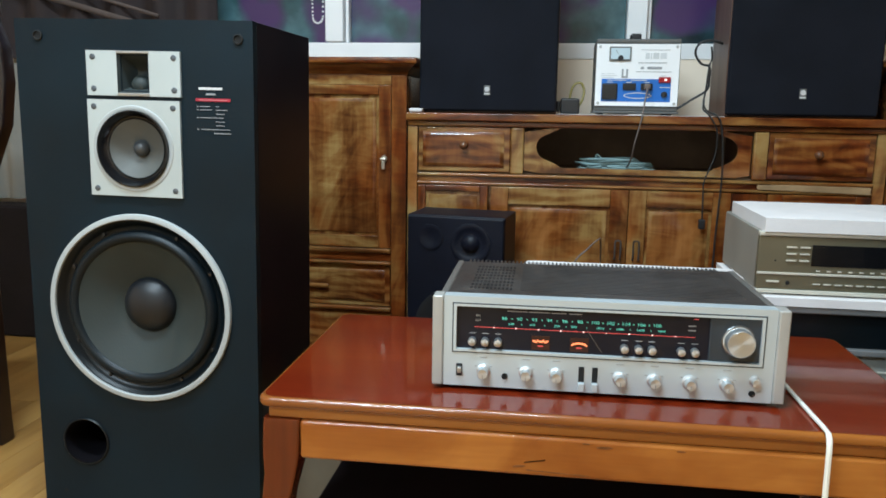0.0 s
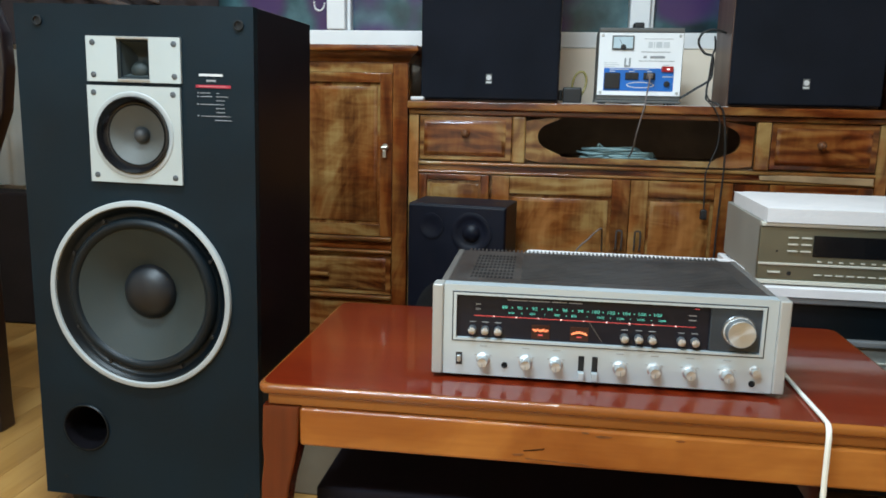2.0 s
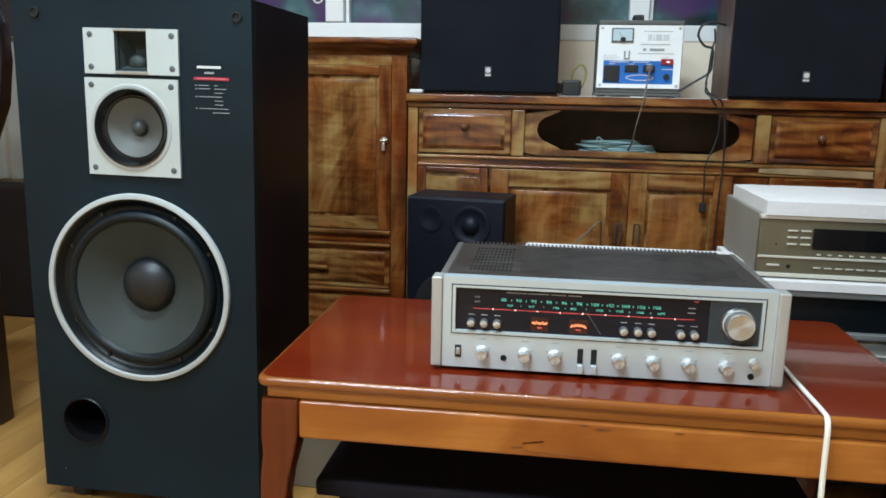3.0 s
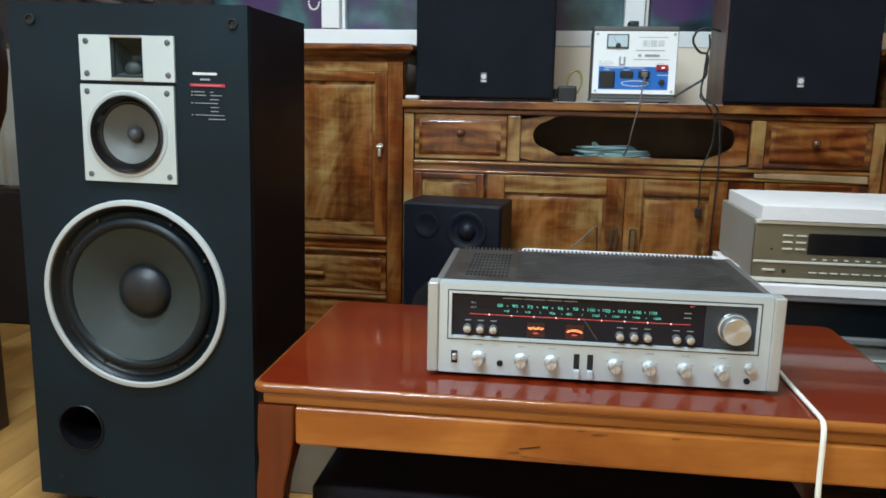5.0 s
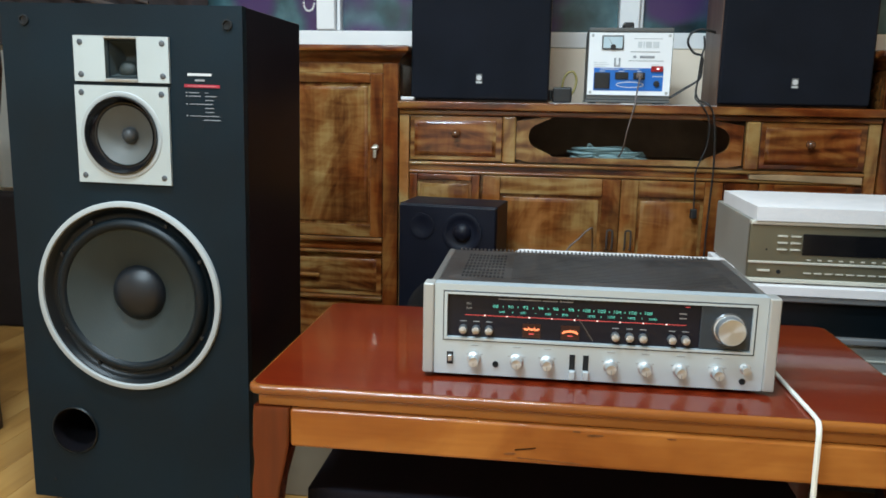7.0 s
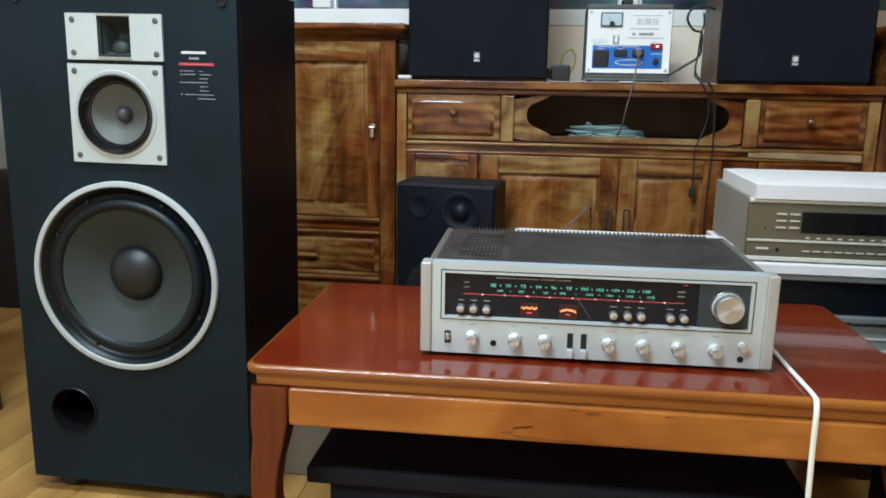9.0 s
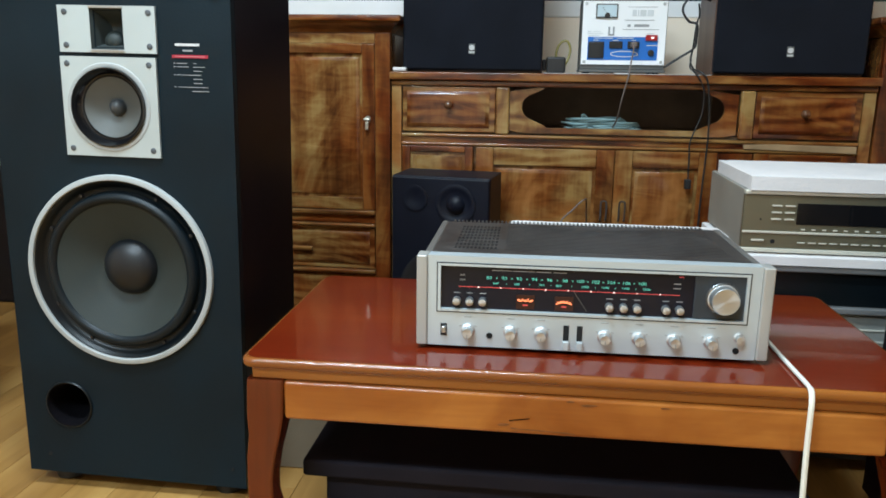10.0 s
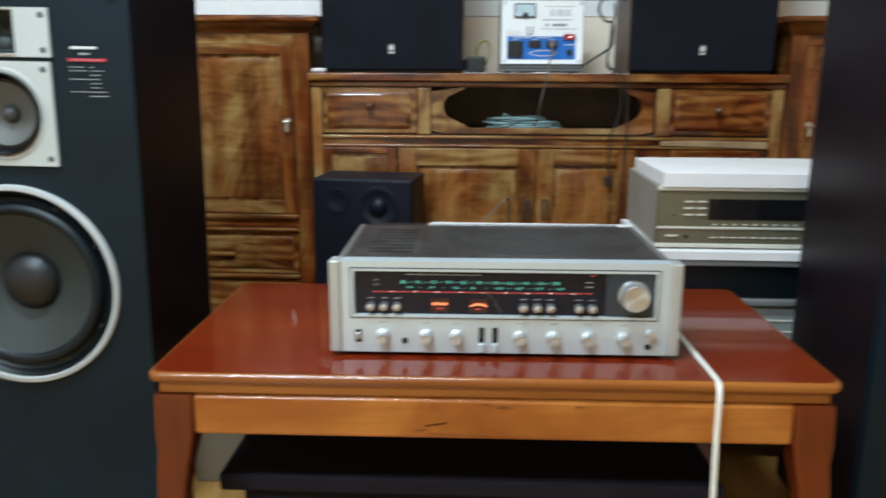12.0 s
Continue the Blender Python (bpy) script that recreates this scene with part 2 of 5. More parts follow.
    "foam": plain("white_foam_sheet", (0.74, 0.70, 0.69), 0.9, vary=0.04, scale=12, bump=0.4, grain=90),
    "grey_metal": plain("grey_deck_metal", (0.20, 0.20, 0.20), 0.45, 0.3),
    "silver_deck": plain("silver_deck_front", (0.42, 0.43, 0.40), 0.4, 0.5),
    "white_pvc": plain("white_window_plastic", (0.87, 0.87, 0.87), 0.35, vary=0.03),
    "wall": plain("cream_wall_paint", (0.95, 0.80, 0.64), 0.85, vary=0.06, scale=3, bump=0.15, grain=60),
    "ceiling": plain("white_ceiling_paint", (0.75, 0.75, 0.73), 0.9, vary=0.04, scale=2),
    "cream_metal": plain("white_enamel_plate", (0.86, 0.87, 0.88), 0.35, vary=0.03, bump=0.02),
    "grey_case": plain("grey_enamel_case", (0.10, 0.10, 0.095), 0.5, vary=0.1),
    "blue": plain("blue_panel_print", (0.010, 0.14, 0.50), 0.4, vary=0.08, bump=0),
    "red_switch": plain("lit_red_switch", (0.25, 0.012, 0.015), 0.3, bump=0, emit=(1.0, 0.03, 0.03), power=0.09),
    "spark": plain("lit_switch_spot", (0.9, 0.8, 0.8), 0.3, bump=0, emit=(1.0, 0.7, 0.7), power=1.5),
    "meter_glass": plain("grey_meter_face", (0.50, 0.62, 0.68), 0.2, bump=0, vary=0.1),
    "cable_white": plain("white_cable", (0.78, 0.76, 0.68), 0.45, vary=0.04, bump=0.02),
    "cable_black": plain("black_cable", (0.012, 0.011, 0.011), 0.5),
    "cable_brown": plain("brown_cable", (0.15, 0.115, 0.10), 0.5),
    "cable_teal": plain("grey_teal_cable", (0.24, 0.36, 0.37), 0.5, vary=0.15),
    "cable_olive": plain("olive_cable", (0.26, 0.21, 0.06), 0.5),
    "curtain": plain("white_curtain_cloth", (0.24, 0.225, 0.195), 0.9, vary=0.08, bump=0.3),
    "curtain_dark": plain("dark_curtain_cloth", (0.022, 0.012, 0.012), 0.8, vary=0.3, bump=0.3),
    "brass": plain("pale_key_metal", (0.62, 0.56, 0.46), 0.3, 0.8),
    "pale_strip": plain("pale_worn_wood", (0.33, 0.215, 0.115), 0.4, vary=0.3, scale=14, coat=0.3),
    "knot": plain("dark_wood_knot", (0.15, 0.043, 0.010), 0.35, vary=0.4, scale=60, coat=0.4),
    "knob_wood": plain("turned_wood_knob", (0.13, 0.05, 0.022), 0.25, vary=0.2, coat=0.5),
}


def floor_wood():
    m = wood("floor_plank_wood", [(0.3, (0.29, 0.145, 0.040)), (0.5, (0.42, 0.225, 0.066)), (0.7, (0.51, 0.295, 0.095))], "y", 4.0, 7.0, 1.5, 0.32, 0.35, 0.02)
    n, l = m.node_tree.nodes, m.node_tree.links
    b = n["Principled BSDF"]
    old = b.inputs["Base Color"].links[0].from_socket
    oi = n.new("ShaderNodeObjectInfo")
    r = ramp_node(n, l, oi.outputs["Random"], [(0.0, (0.80, 0.76, 0.72)), (1.0, (1, 1, 1))])
    mix = n.new("ShaderNodeMix")
    mix.data_type, mix.blend_type = "RGBA", "MULTIPLY"
    mix.inputs[0].default_value = 1
    l.new(old, mix.inputs[6])
    l.new(r.outputs[0], mix.inputs[7])
    l.new(mix.outputs[2], b.inputs["Base Color"])
    return m


def blind_cloth():
    """Printed window film: dark teal with pale and purple petals."""
    m, n, l, b = nodes_of("printed_window_film")
    a, _ = noise_node(n, l, 5.0, 5, shift=False)
    r = ramp_node(n, l, a.outputs["Fac"], [(0.3, (0.010, 0.020, 0.026)), (0.5, (0.032, 0.085, 0.10)), (0.68, (0.11, 0.22, 0.25))])
    c, _ = noise_node(n, l, 3.2, 2, shift=False)
    k = ramp_node(n, l, c.outputs["Fac"], [(0.52, (0, 0, 0)), (0.60, (1, 1, 1))])
    mix = n.new("ShaderNodeMix")
    mix.data_type = "RGBA"
    l.new(k.outputs[0], mix.inputs[0])
    l.new(r.outputs[0], mix.inputs[6])
    mix.inputs[7].default_value = (0.06, 0.03, 0.11, 1)
    l.new(mix.outputs[2], b.inputs["Base Color"])
    b.inputs["Roughness"].default_value = 0.25
    return m


M["floor"] = floor_wood()
M["film"] = blind_cloth()


# ---- builders ----
def mesh_of(name, bm, material, smooth=True):
    me = bpy.data.meshes.new(name)
    bmesh.ops.recalc_face_normals(bm, faces=bm.faces)
    bm.to_mesh(me)
    bm.free()
    me.materials.append(M[material] if isinstance(material, str) else material)
    if smooth:
        for p in me.polygons:
            p.use_smooth = True
        me.set_sharp_from_angle(angle=radians(38))
        if len(me.polygons) < 400:
            weigh_normals(me)
    return me


def weigh_normals(me):
    """Keeps broad faces flat and lets only the rounded edges turn: normals weighed by the area of the faces."""
    faces = [(p.normal.copy(), p.area) for p in me.polygons]
    round_about = [[] for _ in me.vertices]
    for p in me.polygons:
        for v in p.vertices:
            round_about[v].append(p.index)
    limit = math.cos(radians(50))
    out = []
    for p in me.polygons:
        for v in p.vertices:
            total = Vector((0, 0, 0))
            for k in round_about[v]:
                if faces[k][0].dot(p.normal) > limit:
                    total += faces[k][0] * faces[k][1]
            out.append(total.normalized() if total.length > 1e-12 else p.normal.copy())
    me.normals_split_custom_set(out)


def part(name, bm, material, parent, label=""):
    ob = new(name, mesh_of(name, bm, material))
    ob.parent = parent
    if label:
        ob["label"] = label
    return ob


def thing(name, m, label, category, group="", kind=""):
    ob = new(name)
    ob.empty_display_size = 0.05
    ob.matrix_basis = m
    return tagged(ob, label, category, group, kind)


def solid(name, bm, material, label, category, group="", kind="", m=None):
    ob = new(name, mesh_of(name, bm, material))
    if m is not None:
        ob.matrix_basis = m
    return tagged(ob, label, category, group, kind)


def box(x0, x1, y0, y1, z0, z1, r=0.0, seg=2, bm=None):
    """A block with rounded edges."""
    own = bmesh.new()
    bmesh.ops.create_cube(own, size=1)
    for v in own.verts:
        v.co = Vector((x0 + (v.co.x + 0.5) * (x1 - x0), y0 + (v.co.y + 0.5) * (y1 - y0), z0 + (v.co.z + 0.5) * (z1 - z0)))
    if r:
        bmesh.ops.bevel(own, geom=own.edges[:], offset=r, segments=seg, affect="EDGES", profile=0.5)
    return merged(bm, own)


def merged(bm, own):
    if bm is None:
        return own
    me = bpy.data.meshes.new("scratch")
    own.to_mesh(me)
    own.free()
    bm.from_mesh(me)
    bpy.data.meshes.remove(me)
    return bm


def lathe(profile, x, y, z, axis="y", seg=48, bm=None):
    """Turns (radius, height) rows round an axis through x, y, z; height runs to the front (-y) or up (z)."""
    own = bmesh.new()
    rings = []
    for r, h in profile:
        row = []
        for i in range(seg if r > 1e-6 else 1):
            a = 2 * math.pi * i / seg
            c, s = r * math.cos(a), r * math.sin(a)
            row.append(own.verts.new((x + c, y - h, z + s) if axis == "y" else (x + c, y + s, z + h)))
        rings.append(row)
    for p, q in zip(rings, rings[1:]):
        for i in range(seg):
            j = (i + 1) % seg
            if len(p) == 1 and len(q) == 1:
                continue
            if len(p) == 1:
                own.faces.new((p[0], q[i], q[j]))
            elif len(q) == 1:
                own.faces.new((p[i], p[j], q[0]))
            else:
                own.faces.new((p[i], p[j], q[j], q[i]))
    return merged(bm, own)


def tube(points, r, seg=8, steps=6, bm=None, flat=1.0):
    """A cable through the points, smoothed."""
    pts = [Vector(p) for p in points]
    path = []
    for i in range(len(pts) - 1):
        p0, p1, p2, p3 = pts[max(i - 1, 0)], pts[i], pts[i + 1], pts[min(i + 2, len(pts) - 1)]
        for k in range(steps):
            t = k / steps
            path.append(0.5 * ((2 * p1) + (p2 - p0) * t + (2 * p0 - 5 * p1 + 4 * p2 - p3) * t * t + (3 * p1 - p0 - 3 * p2 + p3) * t ** 3))
    path.append(pts[-1])
    own = bmesh.new()
    rows = []
    for i, p in enumerate(path):
        d = (path[min(i + 1, len(path) - 1)] - path[max(i - 1, 0)]).normalized()
        u = d.cross(Vector((0.13, 1, 0.21))).normalized()
        w = d.cross(u)
        rows.append([own.verts.new(p + u * (r * flat * math.cos(a)) + w * (r * math.sin(a))) for a in [2 * math.pi * k / seg for k in range(seg)]])
    for a, b in zip(rows, rows[1:]):
        for i in range(seg):
            own.faces.new((a[i], a[(i + 1) % seg], b[(i + 1) % seg], b[i]))
    own.faces.new(rows[0])
    own.faces.new(rows[-1])
    return merged(bm, own)


def sheet(outline, hole, y0, y1):
    """An upright board in x and z with a hole through it, both given as closed outlines of equal count."""
    own = bmesh.new()
    rings = [[own.verts.new((x, y, z)) for x, z in o] for y in (y0, y1) for o in (outline, hole)]
    n = len(outline)
    for i in range(n):
        j = (i + 1) % n
        own.faces.new((rings[0][i], rings[0][j], rings[1][j], rings[1][i]))
        own.faces.new((rings[2][i], rings[3][i], rings[3][j], rings[2][j]))
        own.faces.new((rings[0][i], rings[2][i], rings[2][j], rings[0][j]))
        own.faces.new((rings[1][i], rings[1][j], rings[3][j], rings[3][i]))
    return own


def prism(outline, y0, y1, r=0.0):
    """An outline in x and z, drawn out along y."""
    own = bmesh.new()
    f = own.faces.new([own.verts.new((x, y0, z)) for x, z in outline])
    ext = bmesh.ops.extrude_face_region(own, geom=[f])
    bmesh.ops.translate(own, verts=[v for v in ext["geom"] if isinstance(v, bmesh.types.BMVert)], vec=(0, y1 - y0, 0))
    if r:
        bmesh.ops.bevel(own, geom=own.edges[:], offset=r, segments=2, affect="EDGES", profile=0.5)
    return own


def lettering(name, text, size, x, y, z, material, parent, label="", align="CENTER"):
    """Raised printed characters on a front that faces -y."""
    cu = bpy.data.curves.new(name, "FONT")
    cu.body, cu.size, cu.extrude, cu.align_x, cu.align_y = text, size, 0.0002, align, "CENTER"
    cu.resolution_u = 3
    tmp = bpy.data.objects.new(name, cu)
    me = bpy.data.meshes.new_from_object(tmp)
    bpy.data.objects.remove(tmp)
    me.transform(pose(x, y, z, 90, 0, 0) @ Matrix.Diagonal((1.2, 0.95, 1, 1)))
    me.materials.clear()
    me.materials.append(M[material])
    ob = new(name, me)
    ob.parent = parent
    if label:
        ob["label"] = label
    return ob


def arc(cx, cz, r, a0, a1, n):
    return [(cx + r * math.cos(radians(a0 + (a1 - a0) * i / n)), cz + r * math.sin(radians(a0 + (a1 - a0) * i / n))) for i in range(n + 1)]


# ---- the room ----
def room():
    base = solid("floor", box(-3.0, 4.0, -2.6, 3.3, -0.06, -0.012), "floor", "honey-coloured wooden strip floor", "floor", kind="structure")
    tagged(solid("wall_north", box(-3.0, 4.0, 3.2, 3.35, -0.05, 1.03), "wall", "cream painted wall below the window", "wall", kind="structure"))
    solid("wall_north_upper", box(-3.0, 4.0, 3.2, 3.35, 2.3, 2.8), "wall", "cream painted wall above the window", "wall", kind="structure")
    solid("wall_north_west", box(-3.0, -1.16, 3.2, 3.35, 1.032, 2.298), "wall", "cream painted wall beside the window", "wall", kind="structure")
    solid("wall_north_east", box(2.15, 4.0, 3.2, 3.35, 1.032, 2.298), "wall", "cream painted wall beside the window", "wall", kind="structure")
    solid("wall_west", box(-3.15, -3.002, -2.6, 3.35, -0.05, 2.8), "wall", "cream painted side wall", "wall", kind="structure")
    solid("wall_east", box(4.002, 4.15, -2.6, 3.35, -0.05, 2.8), "wall", "cream painted side wall", "wall", kind="structure")
    solid("wall_south", box(-3.15, 4.15, -2.75, -2.602, -0.05, 2.8), "wall", "cream painted rear wall", "wall", kind="structure")
    solid("ceiling", box(-3.15, 4.15, -2.75, 3.35, 2.802, 2.9), "ceiling", "plain white ceiling", "ceiling", kind="structure")
    return base


FLOOR = room()


def window():
    w = thing("window_1", pose(0, 0, 0), "white plastic window with dark printed panes", "window", kind="structure")
    posts = [-1.16, -0.080, 0.963, 2.07]
    part("window_frame", box(-1.16, 2.15, 3.205, 3.30, 1.032, 1.084, 0.004), "white_pvc", w, "white bottom rail")
    part("window_frame", box(-1.16, 2.15, 3.205, 3.30, 2.24, 2.298, 0.004), "white_pvc", w)
    for x in posts:
        part("mullion", box(x, x + 0.066, 3.20, 3.30, 1.086, 2.238, 0.005), "white_pvc", w)
        part("glazing_bead", box(x + 0.068, x + 0.080, 3.225, 3.29, 1.086, 2.238, 0.003), "white_pvc", w)
    for a, b in zip(posts, posts[1:]):
        part("pane", box(a + 0.082, b - 0.002, 3.255, 3.262, 1.086, 2.238), "film", w, "dark teal printed pane with purple petals")


window()


def bead_chain():
    bm = bmesh.new()
    for i in range(44):
        s = i / 43
        if s < 0.45:
            x, z = -0.122 + 0.004 * s, 1.42 - s / 0.45 * 0.25
        elif s < 0.65:
            q = (s - 0.45) / 0.2
            x, z = -0.120 + 0.018 * (1 - math.cos(math.pi * q)), 1.17 - 0.022 * math.sin(math.pi * q)
        else:
            x, z = -0.084 + 0.002 * s, 1.17 + (s - 0.65) / 0.35 * 0.25
        bmesh.ops.create_icosphere(bm, subdivisions=1, radius=0.0042, matrix=Matrix.Translation((x, 3.188, z)))
    return solid("blind_chain", bm, "white_pvc", "white bead chain of a window blind", "blind chain")


bead_chain()


# ---- wall cabinet ----
CF = 2.80


def raised(x0, x1, z0, z1, y, depth=0.009, slope=0.0028, w=0.008):
    """A raised field: upright sides, a shallow slope, then the flat face."""
    own = bmesh.new()
    rows = []
    for o, d in ((0.0, 0.0), (0.0, depth - 0.001), (0.0012, depth), (w, depth + slope), (w + 0.004, depth + slope + 0.0004)):
        rows.append([own.verts.new(p) for p in ((x0 + o, y - d, z0 + o), (x1 - o, y - d, z0 + o), (x1 - o, y - d, z1 - o), (x0 + o, y - d, z1 - o))])
    for p, q in zip(rows, rows[1:]):
        for i in range(4):
            own.faces.new((p[i], p[(i + 1) % 4], q[(i + 1) % 4], q[i]))
    own.faces.new(rows[0])
    own.faces.new(rows[-1])
    return own


def panel_door(parent, x0, x1, z0, z1, stile, style, panel, y=CF, name="door", label="", top=None):
    """A framed door with a raised panel; top: the height of its top rail."""
    top = top or stile
    d = part(name, box(x0, x1, y - 0.0085, y + 0.004, z0, z1), panel, parent, label)
    v, h = style
    part("stile", box(x0, x0 + stile, y - 0.018, y - 0.0088, z0, z1, 0.0022), v, d)
    part("stile", box(x1 - stile, x1, y - 0.018, y - 0.0088, z0, z1, 0.0022), v, d)
    part("rail", box(x0 + stile + 0.0005, x1 - stile - 0.0005, y - 0.017, y - 0.0088, z1 - top, z1, 0.0022), h, d)
    part("rail", box(x0 + stile + 0.0005, x1 - stile - 0.0005, y - 0.017, y - 0.0088, z0, z0 + stile, 0.0022), h, d)
    a, b, c, e = x0 + stile + 0.009, x1 - stile - 0.009, z0 + stile + 0.009, z1 - top - 0.011
    part("panel", raised(a, b, c, e, y - 0.0088, 0.003, 0.0030), panel, d)
    return d


def drawer(parent, x0, x1, z0, z1, wood_name, knob=None):
    d = part("drawer", box(x0, x1, CF - 0.012, CF - 0.0005, z0, z1, 0.003), wood_name, parent)
    part("drawer_panel", raised(x0 + 0.014, x1 - 0.018, z0 + 0.014, z1 - 0.014, CF - 0.0125, 0.003, 0.0034), wood_name, d)
    if knob:
        part("knob", lathe([(0.0, 0.030), (0.008, 0.029), (0.0125, 0.023), (0.0125, 0.018), (0.006, 0.012), (0.007, 0.0)], knob[0], CF - 0.0205, knob[1], seg=20), "knob_wood", d, "small turned wooden knob")
    return d


def tall_cabinet(m, mirror, label):
    """The door hangs on the outer side; the key is by the middle of the room."""
    c = thing("tall_cabinet", m, label, "cabinet", "wall cabinet units")
    s = -1 if mirror else 1

    def bx(x0, x1, y0, y1, z0, z1, r=0.003):
        a, b = sorted((s * x0, s * x1))
        return box(a, b, y0, y1, z0, z1, r)
    part("body", bx(-0.86, 0, CF + 0.006, 3.19, 0.0, 0.955), "wood_v", c)
    part("stile", bx(-0.046, 0, CF - 0.017, CF + 0.005, 0.0, 0.955, 0.0014), "wood_dark_v", c)
    part("stile", bx(-0.86, -0.815, CF - 0.015, CF + 0.005, 0.0, 0.955), "wood_v", c)
    part("rail", bx(-0.8145, -0.0465, CF - 0.0165, CF + 0.005, 0.925, 0.955, 0.0012), "wood_h", c)
    cove = bmesh.new()
    rows = []
    for z, o in ((0.9555, 0.003), (0.962, 0.006), (0.970, 0.012), (0.977, 0.020), (0.982, 0.027), (0.9845, 0.029)):
        rows.append([cove.verts.new((s * x, y, z)) for x, y in ((-0.86 - o, CF - 0.015 - o), (o, CF - 0.015 - o), (o, 3.19), (-0.86 - o, 3.19))])
    for p, q in zip(rows, rows[1:]):
        for i in range(4):
            cove.faces.new((p[i], p[(i + 1) % 4], q[(i + 1) % 4], q[i]))
    cove.faces.new(rows[0])
    cove.faces.new(rows[-1])
    part("cornice", cove, "wood_dark_h", c, "hollow moulding under the top")
    part("top_board", bx(-0.894, 0.036, CF - 0.052, 3.19, 0.985, 1.004, 0.005), "wood_dark_h", c)
    a, b = sorted((s * -0.42, s * -0.047))
    door = panel_door(c, a, b, 0.428, 0.9245, 0.038, ("wood_dark_v", "wood_h"), "wood_v", top=0.029)
    a2, b2 = sorted((s * -0.814, s * -0.423))
    panel_door(c, a2, b2, 0.428, 0.9245, 0.038, ("wood_dark_v", "wood_h"), "wood_v", top=0.029)
    # Ledges take paler wood: the highlight along them is put into the colour.
    part("ledge", bx(-0.8145, -0.0465, CF - 0.026, CF + 0.005, 0.412, 0.4265, 0.004), "wood_light_h", c, "ledge in paler wood for its highlight")
    part("rail", bx(-0.8145, -0.0465, CF - 0.014, CF + 0.005, 0.385, 0.411), "wood_dark_h", c)
    part("ledge", bx(-0.8145, -0.0465, CF - 0.024, CF + 0.005, 0.374, 0.3845, 0.004), "wood_light_h", c)
    a, b = sorted((s * -0.81, s * -0.05))
    d = part("drawer", box(a, b, CF - 0.012, CF + 0.004, 0.24, 0.372, 0.003), "wood_h", c)
    part("drawer_panel", raised(a + 0.016, b - 0.016, 0.256, 0.357, CF - 0.0125, 0.003, 0.0034), "wood_h", d)
    for hx in (-0.29, -0.60):
        part("handle", box(s * hx - 0.045, s * hx + 0.045, CF - 0.034, CF - 0.0205, 0.296, 0.309, 0.005), "wood_dark_h", d)
    part("ledge", bx(-0.8145, -0.0465, CF - 0.024, CF + 0.005, 0.226, 0.2385, 0.004), "wood_light_h", c)
    part("plinth", bx(-0.8145, -0.0465, CF - 0.013, CF + 0.005, 0.0, 0.225), "wood_h", c)
    kx = s * -0.068
    part("lock", lathe([(0.0, 0.006), (0.009, 0.005), (0.010, 0.0)], kx, CF - 0.0185, 0.705, seg=20), "brass", door)
    part("key", box(kx - 0.010, kx + 0.010, CF - 0.036, CF - 0.0245, 0.700, 0.708, 0.003), "brass", door, "pale metal key in the lock")
    part("key", box(kx - 0.005, kx + 0.005, CF - 0.034, CF - 0.030, 0.674, 0.698, 0.002), "brass", door)
    return c


tall_cabinet(pose(0.296, 0, 0), False, "tall brown figured wood cabinet with key in door")
tall_cabinet(pose(1.664, 0, 0), True, "tall brown figured wood cabinet beside the shelf")


def hole_outline(cx, cz, w, h, n=12):
    """A long opening with bracket-shaped ends."""
    hw, hh = w / 2, h / 2
    r = hh * 0.62
    right = [(hw - 0.075, -hh), (hw - 0.062, -hh * 0.86)] + arc(hw - r, -0.0, r, -68, 68, n)[0:] + [(hw - 0.062, hh * 0.86), (hw - 0.075, hh)]
    left = [(-x, z) for x, z in reversed(right)]
    return [(cx + x, cz + z) for x, z in right + left]


